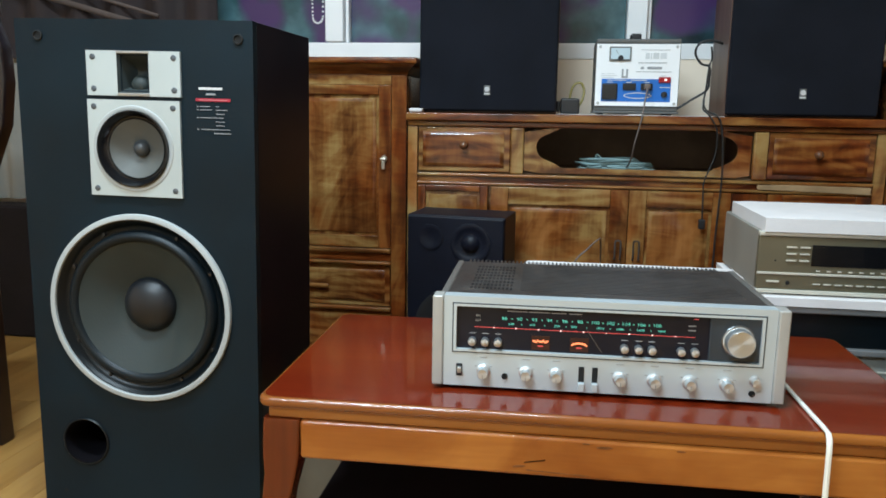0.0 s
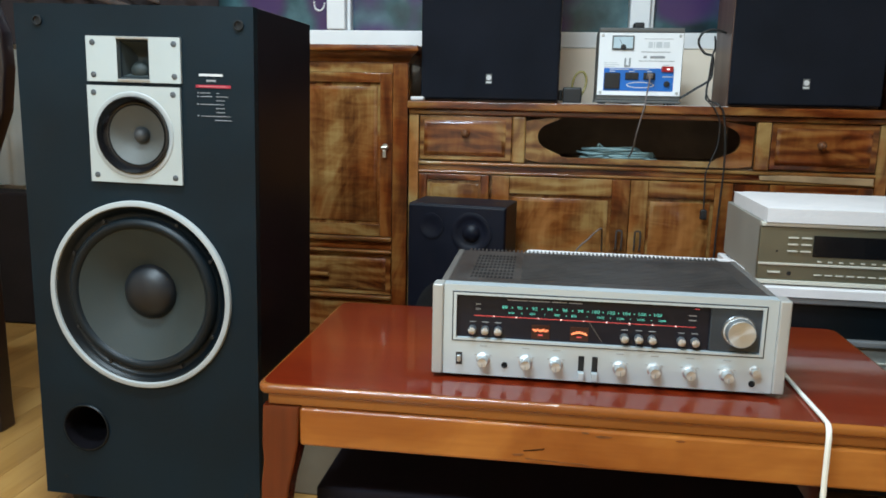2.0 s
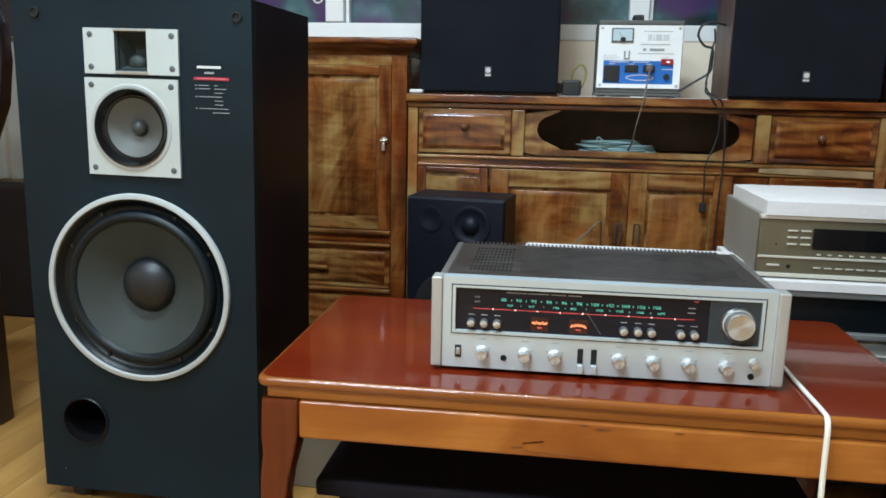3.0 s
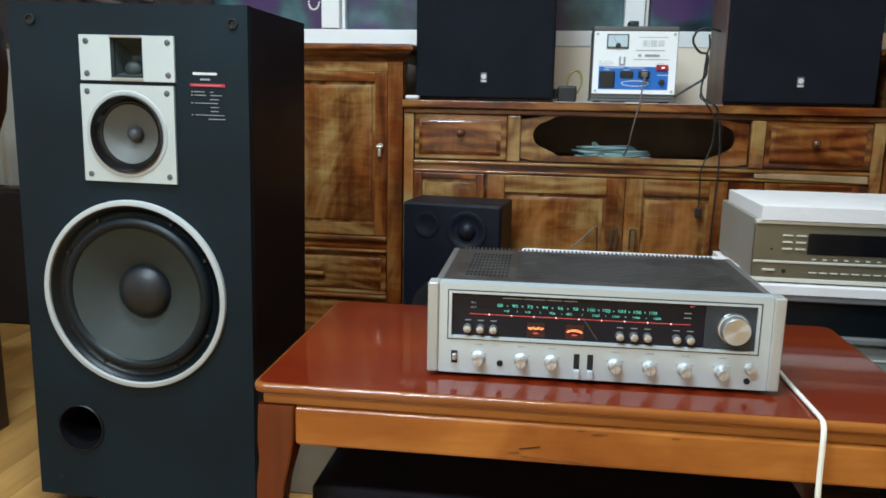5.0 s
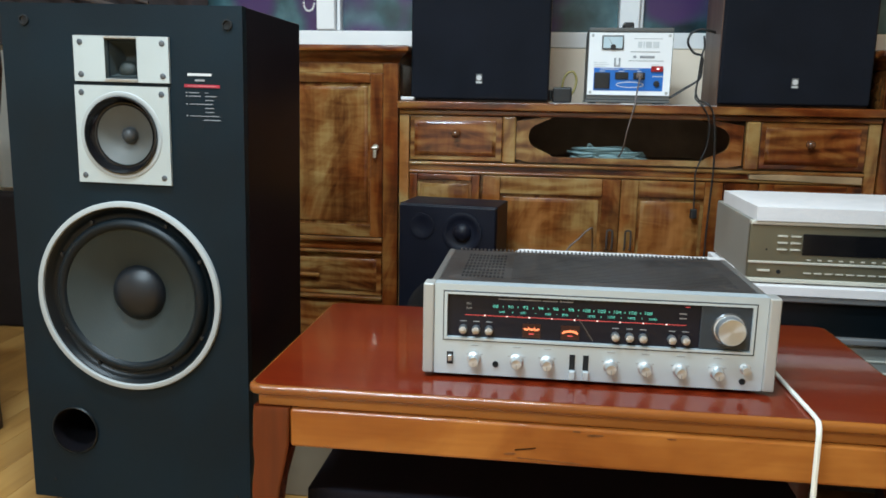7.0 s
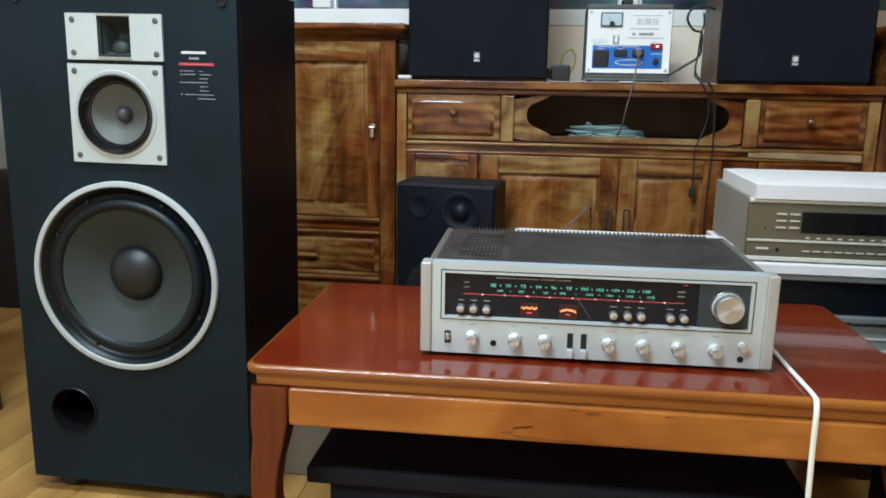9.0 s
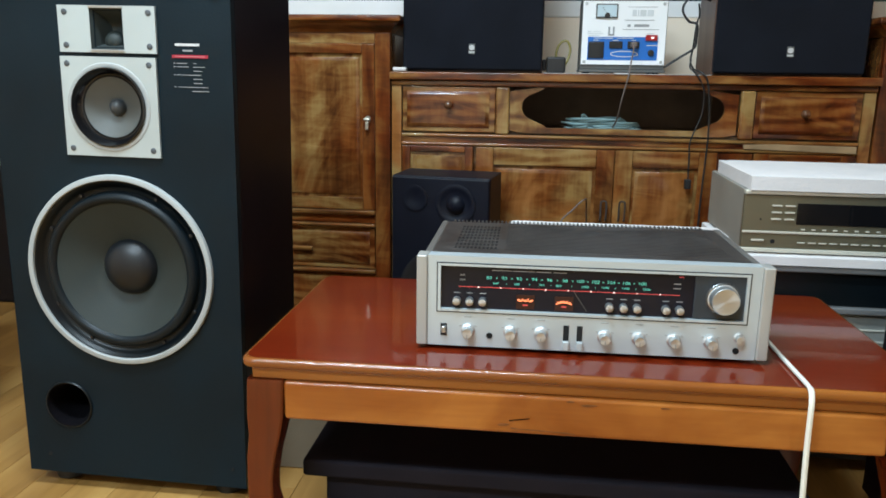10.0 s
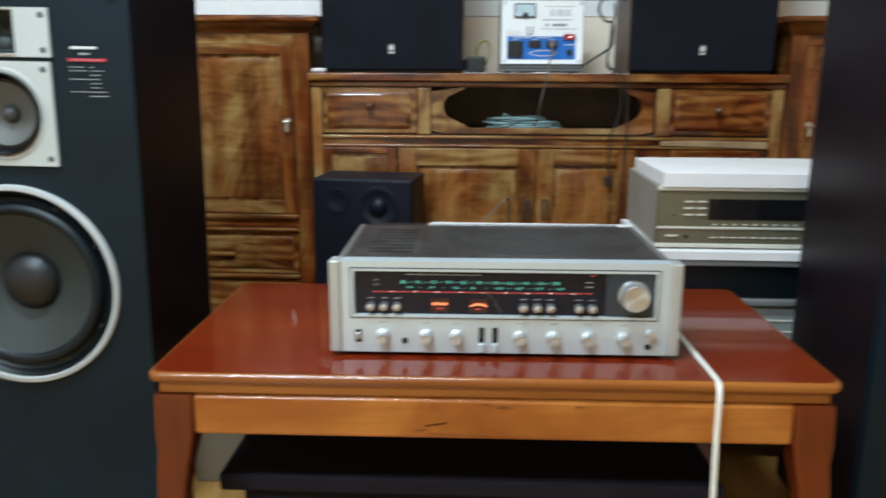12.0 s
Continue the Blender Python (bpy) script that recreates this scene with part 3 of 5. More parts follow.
def low_cabinet():
    c = thing("low_cabinet", pose(0, 0, 0), "low brown figured wood cabinet with open bay", "cabinet", "wall cabinet units")
    X0, X1 = 0.300, 1.660
    part("back_panel", box(X0, X1, 3.165, 3.19, 0.0, 0.80), "bay", c, "dark lining of the open bay")
    part("bay_floor", box(X0, X1, CF + 0.006, 3.164, 0.655, 0.675), "bay", c)
    part("side_panel", box(X0, X0 + 0.02, CF + 0.006, 3.164, 0.0, 0.654), "wood_v", c)
    part("side_panel", box(X1 - 0.02, X1, CF + 0.006, 3.164, 0.0, 0.654), "wood_v", c)
    part("divider", box(0.630, 0.650, CF + 0.006, 3.164, 0.676, 0.812), "bay", c)
    part("divider", box(1.302, 1.322, CF + 0.006, 3.164, 0.676, 0.812), "bay", c)
    part("body", box(X0 + 0.021, X1 - 0.021, CF + 0.006, 3.164, 0.0, 0.654), "wood_v", c)
    part("top_board", box(X0 - 0.003, X1 + 0.003, CF - 0.035, 3.19, 0.822, 0.846, 0.004), "wood_dark_h", c, "dark front-lipped top board")
    part("top_rail", box(X0, X1, CF - 0.018, CF + 0.005, 0.806, 0.8215, 0.003), "wood_dark_h", c)
    part("stile", box(X0, 0.330, CF - 0.014, CF + 0.005, 0.0, 0.8055, 0.003), "wood_light_v", c)
    part("stile", box(1.628, X1, CF - 0.014, CF + 0.005, 0.0, 0.8055, 0.003), "wood_light_v", c)
    drawer(c, 0.3325, 0.6095, 0.672, 0.8045, "wood_h", (0.473, 0.752))
    drawer(c, 1.3415, 1.6265, 0.672, 0.8045, "wood_dark_h", (1.470, 0.745))
    for x in (0.6105, 1.300):
        part("post", box(x, x + 0.040, CF - 0.020, CF + 0.005, 0.668, 0.8055, 0.006, 3), "wood_light_v", c, "pale rounded post")
    hole = hole_outline(0.9735, 0.7495, 0.574, 0.119)
    n = len(hole)
    rim = []
    for x, z in hole:
        dx, dz = (x - 0.9735) / 0.3225, (z - 0.7395) / 0.066
        k = max(abs(dx), abs(dz), 1e-6)
        rim.append((0.9735 + dx / k * 0.3225, 0.7395 + dz / k * 0.066))
    part("fretted_board", sheet(rim, hole, CF - 0.008, CF + 0.005), "wood_h", c, "board with a long bracket-shaped opening")
    # Paler wood again carries the highlight of both ledges.
    part("ledge", box(0.3305, 1.6275, CF - 0.0185, CF + 0.005, 0.657, 0.6675, 0.0035), "wood_light_h", c)
    part("rail", box(0.3305, 1.6275, CF - 0.010, CF + 0.005, 0.642, 0.6565), "wood_dark_h", c)
    part("ledge", box(0.3305, 1.6275, CF - 0.0185, CF + 0.005, 0.632, 0.6415, 0.0035), "wood_light_h", c)
    part("worn_strip", prism([(1.318, 0.643), (1.622, 0.636), (1.622, 0.6565), (1.40, 0.6585), (1.318, 0.6555)], CF - 0.0225, CF - 0.0105, 0.002), "pale_strip", c, "pale worn strip under the drawer")
    panel_door(c, 0.333, 0.546, 0.06, 0.630, 0.024, ("wood_dark_v", "wood_dark_h"), "wood_v", top=0.018)
    l = panel_door(c, 0.556, 0.961, 0.06, 0.630, 0.052, ("wood_v", "wood_h"), "wood_light_v")
    r = panel_door(c, 0.963, 1.250, 0.06, 0.630, 0.050, ("wood_v", "wood_h"), "wood_light_v")
    for d, x in ((l, 0.936), (r, 0.989)):
        part("handle", tube([(x - 0.008, CF - 0.018, 0.425), (x - 0.008, CF - 0.036, 0.43), (x - 0.008, CF - 0.036, 0.475), (x - 0.004, CF - 0.036, 0.482), (x + 0.004, CF - 0.036, 0.482), (x + 0.008, CF - 0.036, 0.475), (x + 0.008, CF - 0.036, 0.43), (x + 0.008, CF - 0.018, 0.425)], 0.0026, 6), "cover", d, "slim looped dark metal handle")
    part("stile", box(1.2525, 1.348, CF - 0.014, CF + 0.005, 0.06, 0.630, 0.003), "wood_dark_v", c)
    panel_door(c, 1.350, 1.6255, 0.06, 0.630, 0.040, ("wood_dark_v", "wood_dark_h"), "wood_v")
    part("plinth", box(0.3305, 1.6275, CF - 0.006, CF + 0.005, 0.0, 0.058), "wood_dark_h", c)
    return c


low_cabinet()


# ---- loudspeakers on the cabinet ----
def shelf_speaker(m, label, rotate=0):
    s = thing("shelf_speaker", m, label, "loudspeaker", "black grille speakers on the cabinet")
    part("cabinet", box(-0.204, 0.204, 0.020, 0.250, 0.0, 0.64, 0.003), "walnut", s, "walnut veneered box")
    part("grille", box(-0.203, 0.203, -0.004, 0.0195, 0.006, 0.636, 0.008, 3), "grille", s, "black stretched cloth grille")
    b = part("badge", box(-0.0095, 0.0095, -0.0058, -0.0042, 0.052, 0.081, 0.001), "grey_case", s, "small silver badge")
    part("badge_mark", lathe([(0.0, 0.001), (0.0075, 0.001), (0.0075, 0.0)], 0, -0.0059, 0.070, seg=20), "print_white", b)
    part("badge_mark", box(-0.0078, 0.0078, -0.0066, -0.0059, 0.0545, 0.059), "print_white", b)
    return s


shelf_speaker(pose(0.536, 2.795, 0.846), "black cloth-fronted loudspeaker on the cabinet top")
shelf_speaker(pose(1.420, 2.795, 0.846), "black cloth-fronted loudspeaker with walnut side on cabinet")


def floor_speaker(m):
    s = thing("floor_speaker", m, "large black three-way floor loudspeaker, silver trim, no grille", "loudspeaker", "pair of floor loudspeakers")
    W, H, D = 0.2305, 1.002, 0.318
    part("side_panel", box(-W, -W + 0.016, 0.0185, D, 0.03, H, 0.002), "cab_side", s, "dark satin vinyl side")
    part("side_panel", box(W - 0.016, W, 0.0185, D, 0.03, H, 0.002), "cab_side", s, "dark satin vinyl side")
    part("top_panel", box(-W + 0.0162, W - 0.0162, 0.0185, D, H - 0.016, H, 0.001), "cab_side", s)
    part("bottom_panel", box(-W + 0.0162, W - 0.0162, 0.0185, D, 0.03, 0.046, 0.001), "cab_side", s)
    part("back_panel", box(-W + 0.0162, W - 0.0162, D - 0.016, D, 0.0462, H - 0.0162), "cab_side", s)
    # baffle with real openings: upper and lower boards round the drivers
    wx, wz, wr = -0.004, 0.4635, 0.187
    mx, mz = -0.0012, 0.770
    seg = 64
    circ = [(wx + 0.176 * math.cos(2 * math.pi * i / seg), wz + 0.176 * math.sin(2 * math.pi * i / seg)) for i in range(seg)]
    rim = []
    for x, z in circ:
        dx, dz = (x - wx) / 0.176, (z - wz) / 0.176
        k = min((W - wx) / dx if dx > 1e-6 else (W + wx) / -dx if dx < -1e-6 else 9, (0.676 - wz) / dz if dz > 1e-6 else (wz - 0.262) / -dz if dz < -1e-6 else 9)
        rim.append((wx + dx * k, wz + dz * k))
    for cx, cz in ((W, 0.676), (-W, 0.676), (-W, 0.262), (W, 0.262)):
        i = min(range(seg), key=lambda q: (rim[q][0] - cx) ** 2 + (rim[q][1] - cz) ** 2)
        rim[i] = (cx, cz)
    board = sheet(rim, circ, 0.0, 0.018)
    mouth = [(mx + 0.069 * math.cos(2 * math.pi * i / 64), mz + 0.069 * math.sin(2 * math.pi * i / 64)) for i in range(64)]

    def squared(outline, cx, cz, x0, x1, z0, z1):
        rows = []
        for x, z in outline:
            dx, dz = x - cx, z - cz
            k = min((x1 - cx) / dx if dx > 1e-6 else (cx - x0) / -dx if dx < -1e-6 else 99, (z1 - cz) / dz if dz > 1e-6 else (cz - z0) / -dz if dz < -1e-6 else 99)
            rows.append((cx + dx * k, cz + dz * k))
        for ex, ez in ((x1, z1), (x0, z1), (x0, z0), (x1, z0)):
            i = min(range(len(rows)), key=lambda q: (rows[q][0] - ex) ** 2 + (rows[q][1] - ez) ** 2)
            rows[i] = (ex, ez)
        return rows
    merged(board, sheet(squared(mouth, mx, mz, -W, W, 0.676, 0.8625), mouth, 0.0, 0.018))
    horn_in, horn_out = [(-0.022, 0.876), (0.030, 0.876), (0.030, 0.938), (-0.022, 0.938)], [(-W, 0.8625), (W, 0.8625), (W, H), (-W, H)]
    merged(board, sheet(horn_out, horn_in, 0.0, 0.018))
    px, pz = -0.133, 0.181
    circ = [(px + 0.045 * math.cos(2 * math.pi * i / 40), pz + 0.045 * math.sin(2 * math.pi * i / 40)) for i in range(40)]
    rim = []
    for x, z in circ:
        dx, dz = (x - px), (z - pz)
        k = min((W - px) / dx if dx > 1e-6 else (W + px) / -dx if dx < -1e-6 else 99, (0.262 - pz) / dz if dz > 1e-6 else (pz - 0.03) / -dz if dz < -1e-6 else 99)
        rim.append((px + dx * k, pz + dz * k))
    for cx, cz in ((W, 0.262), (-W, 0.262), (-W, 0.03), (W, 0.03)):
        i = min(range(40), key=lambda q: (rim[q][0] - cx) ** 2 + (rim[q][1] - cz) ** 2)
        rim[i] = (cx, cz)
    merged(board, sheet(rim, circ, 0.0, 0.018))
    part("baffle", board, "baffle", s, "black front board with driver openings")
    # The tube's inner shade comes from its near-black colour.
    part("port", lathe([(0.049, 0.0), (0.049, 0.002), (0.045, 0.0025), (0.042, -0.003), (0.040, -0.016), (0.039, -0.12), (0.0, -0.121)], px, 0.0, pz, seg=40), "void", s, "round black bass port")
    part("port_rim", lathe([(0.0495, 0.0), (0.0492, 0.0022), (0.0475, 0.0034), (0.0460, 0.0030)], px, -0.0002, pz, seg=40), "deep_black", s)
    # woofer
    w = part("woofer", lathe([(0.1755, -0.014), (0.1735, 0.003), (0.170, 0.002), (0.164, -0.008), (0.156, -0.012), (0.146, -0.011)], wx, 0.0, wz, seg=72), "deep_black", s, "large grey paper cone woofer")
    part("trim_ring", lathe([(0.1848, 0.0), (0.1848, 0.005), (0.1838, 0.0074), (0.1826, 0.0080), (0.1752, 0.0080), (0.1740, 0.007), (0.1738, -0.004)], wx, -0.0002, wz, seg=80), "ring", w, "wide matt silver ring")
    part("surround", lathe([(0.152, -0.010), (0.150, -0.002), (0.145, 0.004), (0.139, 0.005), (0.133, 0.002), (0.1305, -0.003)], wx, 0.0, wz, seg=72), "rubber", w)
    part("cone", lathe([(0.1315, -0.002), (0.110, -0.013), (0.085, -0.025), (0.052, -0.039)], wx, 0.0, wz, seg=72), "cone", w)
    part("dust_cap", lathe([(0.0545, -0.039), (0.051, -0.030), (0.042, -0.021), (0.028, -0.015), (0.013, -0.0125), (0.0, -0.012)], wx, 0.0, wz, seg=48), "cap", w, "domed dark dust cap")
    for a in (28, 62, 118, 152, 208, 242, 298, 332):
        part("bolt", lathe([(0.0, 0.003), (0.0035, 0.0028), (0.0045, 0.0)], wx + 0.158 * math.cos(radians(a)), 0.009, wz + 0.158 * math.sin(radians(a)), seg=8), "black", w)
    # midrange
    mid = part("midrange_plate", sheet(squared([(mx + (x - mx) * 1.02, mz + (z - mz) * 1.02) for x, z in mouth], mx, mz, -0.089, 0.092, 0.682, 0.859), [(mx + (x - mx) * 1.02, mz + (z - mz) * 1.02) for x, z in mouth], -0.006, -0.0002), "plate", s, "square silver midrange plate")
    part("trim_ring", lathe([(0.0795, 0.0), (0.0790, 0.0012), (0.0775, 0.0020), (0.0725, 0.0018), (0.0702, 0.0006)], mx, -0.0055, mz, seg=64), "ring", mid)
    part("surround", lathe([(0.0701, -0.004), (0.0701, 0.0055), (0.0685, 0.0058), (0.0655, -0.003), (0.0595, -0.011), (0.0570, -0.0115), (0.0555, -0.0095), (0.0540, -0.012)], mx, -0.006, mz, seg=64), "gloss_black", mid, "glossy black inner ring")
    part("cone", lathe([(0.0542, -0.0115), (0.045, -0.018), (0.030, -0.026), (0.012, -0.034), (0.0, -0.034)], mx, -0.006, mz, seg=56), "cone_mid", mid)
    part("phase_plug", lathe([(0.0150, -0.034), (0.0150, -0.026), (0.0110, -0.0205), (0.0055, -0.018), (0.0, -0.0175)], mx, -0.0062, mz, seg=32), "plug", mid, "grey phase plug")
    for x in (-0.076, 0.079):
        for z in (0.695, 0.846):
            part("screw", lathe([(0.0, 0.0012), (0.0042, 0.0012), (0.0055, 0.0004), (0.0055, 0.0)], x, -0.0061, z, seg=14), "dark_screw", mid)
    # tweeter
    tw = part("tweeter_plate", sheet([(-0.087, 0.866), (0.095, 0.866), (0.095, 0.9465), (-0.087, 0.9465)], [(-0.027, 0.871), (0.035, 0.871), (0.035, 0.9425), (-0.027, 0.9425)], -0.006, -0.0002), "plate", s, "oblong silver tweeter plate")
    horn = bmesh.new()
    rows = [(-0.027, 0.035, 0.871, 0.9425, -0.0058), (-0.021, 0.029, 0.877, 0.937, 0.004), (-0.014, 0.022, 0.883, 0.928, 0.022), (-0.008, 0.016, 0.891, 0.914, 0.034)]
    rings = [[horn.verts.new(p) for p in ((a, y, c), (b, y, c), (b, y, d), (a, y, d))] for a, b, c, d, y in rows]
    for p, q in zip(rings, rings[1:]):
        for i in range(4):
            horn.faces.new((p[i], p[(i + 1) % 4], q[(i + 1) % 4], q[i]))
    horn.faces.new(rings[-1])
    part("horn", horn, "horn", tw, "black square horn mouth")
    part("lens", lathe([(0.019, -0.004), (0.018, 0.004), (0.011, 0.010), (0.0, 0.012)], 0.006, 0.018, 0.886, seg=24), "cone", tw, "rounded diffuser in the horn mouth")
    for z in (0.8695, 0.944):
        part("horn_lip", box(-0.028, 0.036, -0.0076, -0.0061, z - 0.0022, z + 0.0022, 0.0007), "chrome", tw)
    for x in (-0.074, 0.083):
        for z in (0.878, 0.935):
            part("screw", lathe([(0.0, 0.0012), (0.0042, 0.0012), (0.0055, 0.0004), (0.0055, 0.0)], x, -0.0061, z, seg=14), "dark_screw", tw)
    for x, z, k in ((-0.184, 0.972, 1.0), (0.2035, 0.970, 1.0), (-0.184, 0.070, 0.4), (0.2035, 0.070, 0.4)):
        part("grille_socket", lathe([(0.0095 * k, 0.0), (0.0095 * k, 0.003 * k), (0.007 * k, 0.0035 * k), (0.0062 * k, 0.0006), (0.0, 0.0006)], x, -0.0002, z, seg=20), "slot", s)
    # printed name and data as plain marks
    part("name_mark", box(0.127, 0.172, -0.0010, -0.0002, 0.8806, 0.8850), "print_white", s, "pale name mark")
    part("model_mark", box(0.141, 0.159, -0.0012, -0.0002, 0.8712, 0.8745), "print_grey", s)
    band = part("red_band", box(0.121, 0.187, -0.0014, -0.0002, 0.8602, 0.8655), "print_red", s, "red printed band")
    part("text_bar", box(0.127, 0.181, -0.0018, -0.0015, 0.8622, 0.8634), "print_pink", band)
    for z, a, b in ((0.851, 0.129, 0.148), (0.851, 0.159, 0.165), (0.845, 0.129, 0.151), (0.845, 0.159, 0.181), (0.838, 0.159, 0.175), (0.831, 0.129, 0.173), (0.824, 0.159, 0.175), (0.817, 0.159, 0.175), (0.810, 0.130, 0.185), (0.803, 0.155, 0.187)):
        part("text_bar", box(a, b, -0.0010, -0.0002, z - 0.0006, z + 0.0006), "print_grey", s)
    for z in (0.851, 0.845, 0.831, 0.810):
        part("bullet", box(0.1230, 0.1256, -0.0010, -0.0002, z - 0.0010, z + 0.0010), "print_grey", s)
    for x in (-0.175, 0.175):
        for y in (0.05, 0.27):
            part("foot", lathe([(0.026, 0.0), (0.028, 0.004), (0.026, 0.0295), (0.0, 0.0295)], x, y, 0.0, "z", 20), "black", s)
    return s


LEFT = floor_speaker(pose(-0.037, 1.82, 0.002, 0, 0.7, 0))
RIGHT = copy_thing(LEFT, pose(1.652, 1.69, 0))
tagged(RIGHT, "large dark floor loudspeaker with glossy side, beside the table")


# ---- tea table ----
def tea_table():
    t = thing("tea_table", pose(0.298, 1.583, 0, 0, 0, 0.7) @ pose(-0.296, -1.578, 0), "low red-brown lacquered wooden tea table, curved legs", "table")
    X0, X1, Y0, Y1 = 0.296, 1.326, 1.578, 2.10
    bm = bmesh.new()
    pts = []
    E0, E1 = X0 - 0.009, X1 + 0.009
    for cx, cy, a in ((E1 - 0.022, Y0 + 0.022, -90), (E1 - 0.022, Y1 - 0.022, 0), (E0 + 0.022, Y1 - 0.022, 90), (E0 + 0.022, Y0 + 0.022, 180)):
        pts += arc(cx, cy, 0.022, a, a + 90, 6)
    f = bm.faces.new([bm.verts.new((x, y, 0.3835)) for x, y in pts])
    ext = bmesh.ops.extrude_face_region(bm, geom=[f])
    bmesh.ops.translate(bm, verts=[v for v in ext["geom"] if isinstance(v, bmesh.types.BMVert)], vec=(0, 0, 0.0165))
    rimmed = [e for e in bm.edges if abs(e.verts[0].co.z - e.verts[1].co.z) < 1e-6]
    bmesh.ops.bevel(bm, geom=rimmed, offset=0.0065, segments=4, affect="EDGES", profile=0.5)
    part("tabletop", bm, "edge", t, "thick rounded brown table top edge")
    bm = bmesh.new()
    inner = [((X0 + X1) / 2 + (x - (X0 + X1) / 2) * (1 - 0.014 / (X1 - X0)), (Y0 + Y1) / 2 + (y - (Y0 + Y1) / 2) * (1 - 0.014 / (Y1 - Y0))) for x, y in pts]
    f = bm.faces.new([bm.verts.new((x, y, 0.3985)) for x, y in inner])
    ext = bmesh.ops.extrude_face_region(bm, geom=[f])
    bmesh.ops.translate(bm, verts=[v for v in ext["geom"] if isinstance(v, bmesh.types.BMVert)], vec=(0, 0, 0.0021))
    part("top_panel", bm, "table_top", t, "glossy dark red lacquered surface")
    part("neck", box(X0 + 0.008, X1 - 0.008, Y0 + 0.010, Y1 - 0.010, 0.3640, 0.3834, 0.003), "edge", t)
    part("apron", box(X0 + 0.0605, X1 - 0.0605, Y0 + 0.004, Y0 + 0.032, 0.299, 0.3638, 0.006, 3), "apron", t, "amber front apron with dark knots")
    part("apron", box(X0 + 0.0605, X1 - 0.0605, Y1 - 0.032, Y1 - 0.004, 0.295, 0.3638, 0.006, 3), "apron", t)
    for x in (X0 + 0.012, X1 - 0.037):
        part("apron", box(x, x + 0.025, Y0 + 0.075, Y1 - 0.075, 0.295, 0.3638, 0.003), "apron", t)
    for x, z, w, h, lean in ((0.8325, 0.3530, 0.013, 0.0019, 0.08), (0.729, 0.3235, 0.016, 0.0006, 0.25), (0.705, 0.314, 0.010, 0.0019, 0.2), (0.765, 0.307, 0.050, 0.0010, -0.06), (0.805, 0.3575, 0.006, 0.0014, 0.0), (0.945, 0.3555, 0.007, 0.0015, 0.0)):
        ring = [(x + w * math.cos(q * math.pi / 8), z + h * math.sin(q * math.pi / 8) + lean * w * math.cos(q * math.pi / 8) * (0.6 + 0.4 * math.cos(q * 1.7))) for q in range(16)]
        part("knot", prism(ring, Y0 + 0.0034, Y0 + 0.0041), "knot", t)
    # cabriole leg: a swept square section that bows out and turns in at the foot
    spine = [(0.3638, 0.0, 0.060), (0.355, -0.001, 0.061), (0.30, -0.001, 0.0585), (0.27, -0.001, 0.053), (0.23, -0.003, 0.046), (0.19, -0.005, 0.043), (0.16, -0.005, 0.043), (0.13, -0.003, 0.046), (0.10, 0.000, 0.053), (0.07, 0.006, 0.059), (0.04, 0.014, 0.062), (0.018, 0.020, 0.060), (0.0, 0.022, 0.056)]
    for sx, x in ((1, X0 + 0.001), (-1, X1 - 0.001)):
        for sy, y in ((1, Y0 + 0.003), (-1, Y1 - 0.003)):
            bm = bmesh.new()
            rows = []
            for z, off, w in spine:
                a, b = x + sx * off, y + sy * off
                rows.append([bm.verts.new(p) for p in ((a, b, z), (a + sx * w, b, z), (a + sx * w, b + sy * w, z), (a, b + sy * w, z))])
            for p, q in zip(rows, rows[1:]):
                for i in range(4):
                    bm.faces.new((p[i], p[(i + 1) % 4], q[(i + 1) % 4], q[i]))
            bm.faces.new(rows[0])
            bm.faces.new(rows[-1])
            long = [e for e in bm.edges if abs(e.verts[0].co.z - e.verts[1].co.z) > 1e-4]
            bmesh.ops.bevel(bm, geom=long, offset=0.005, segments=2, affect="EDGES", profile=0.5)
            part("leg", bm, "leg", t)
    return t


tea_table()


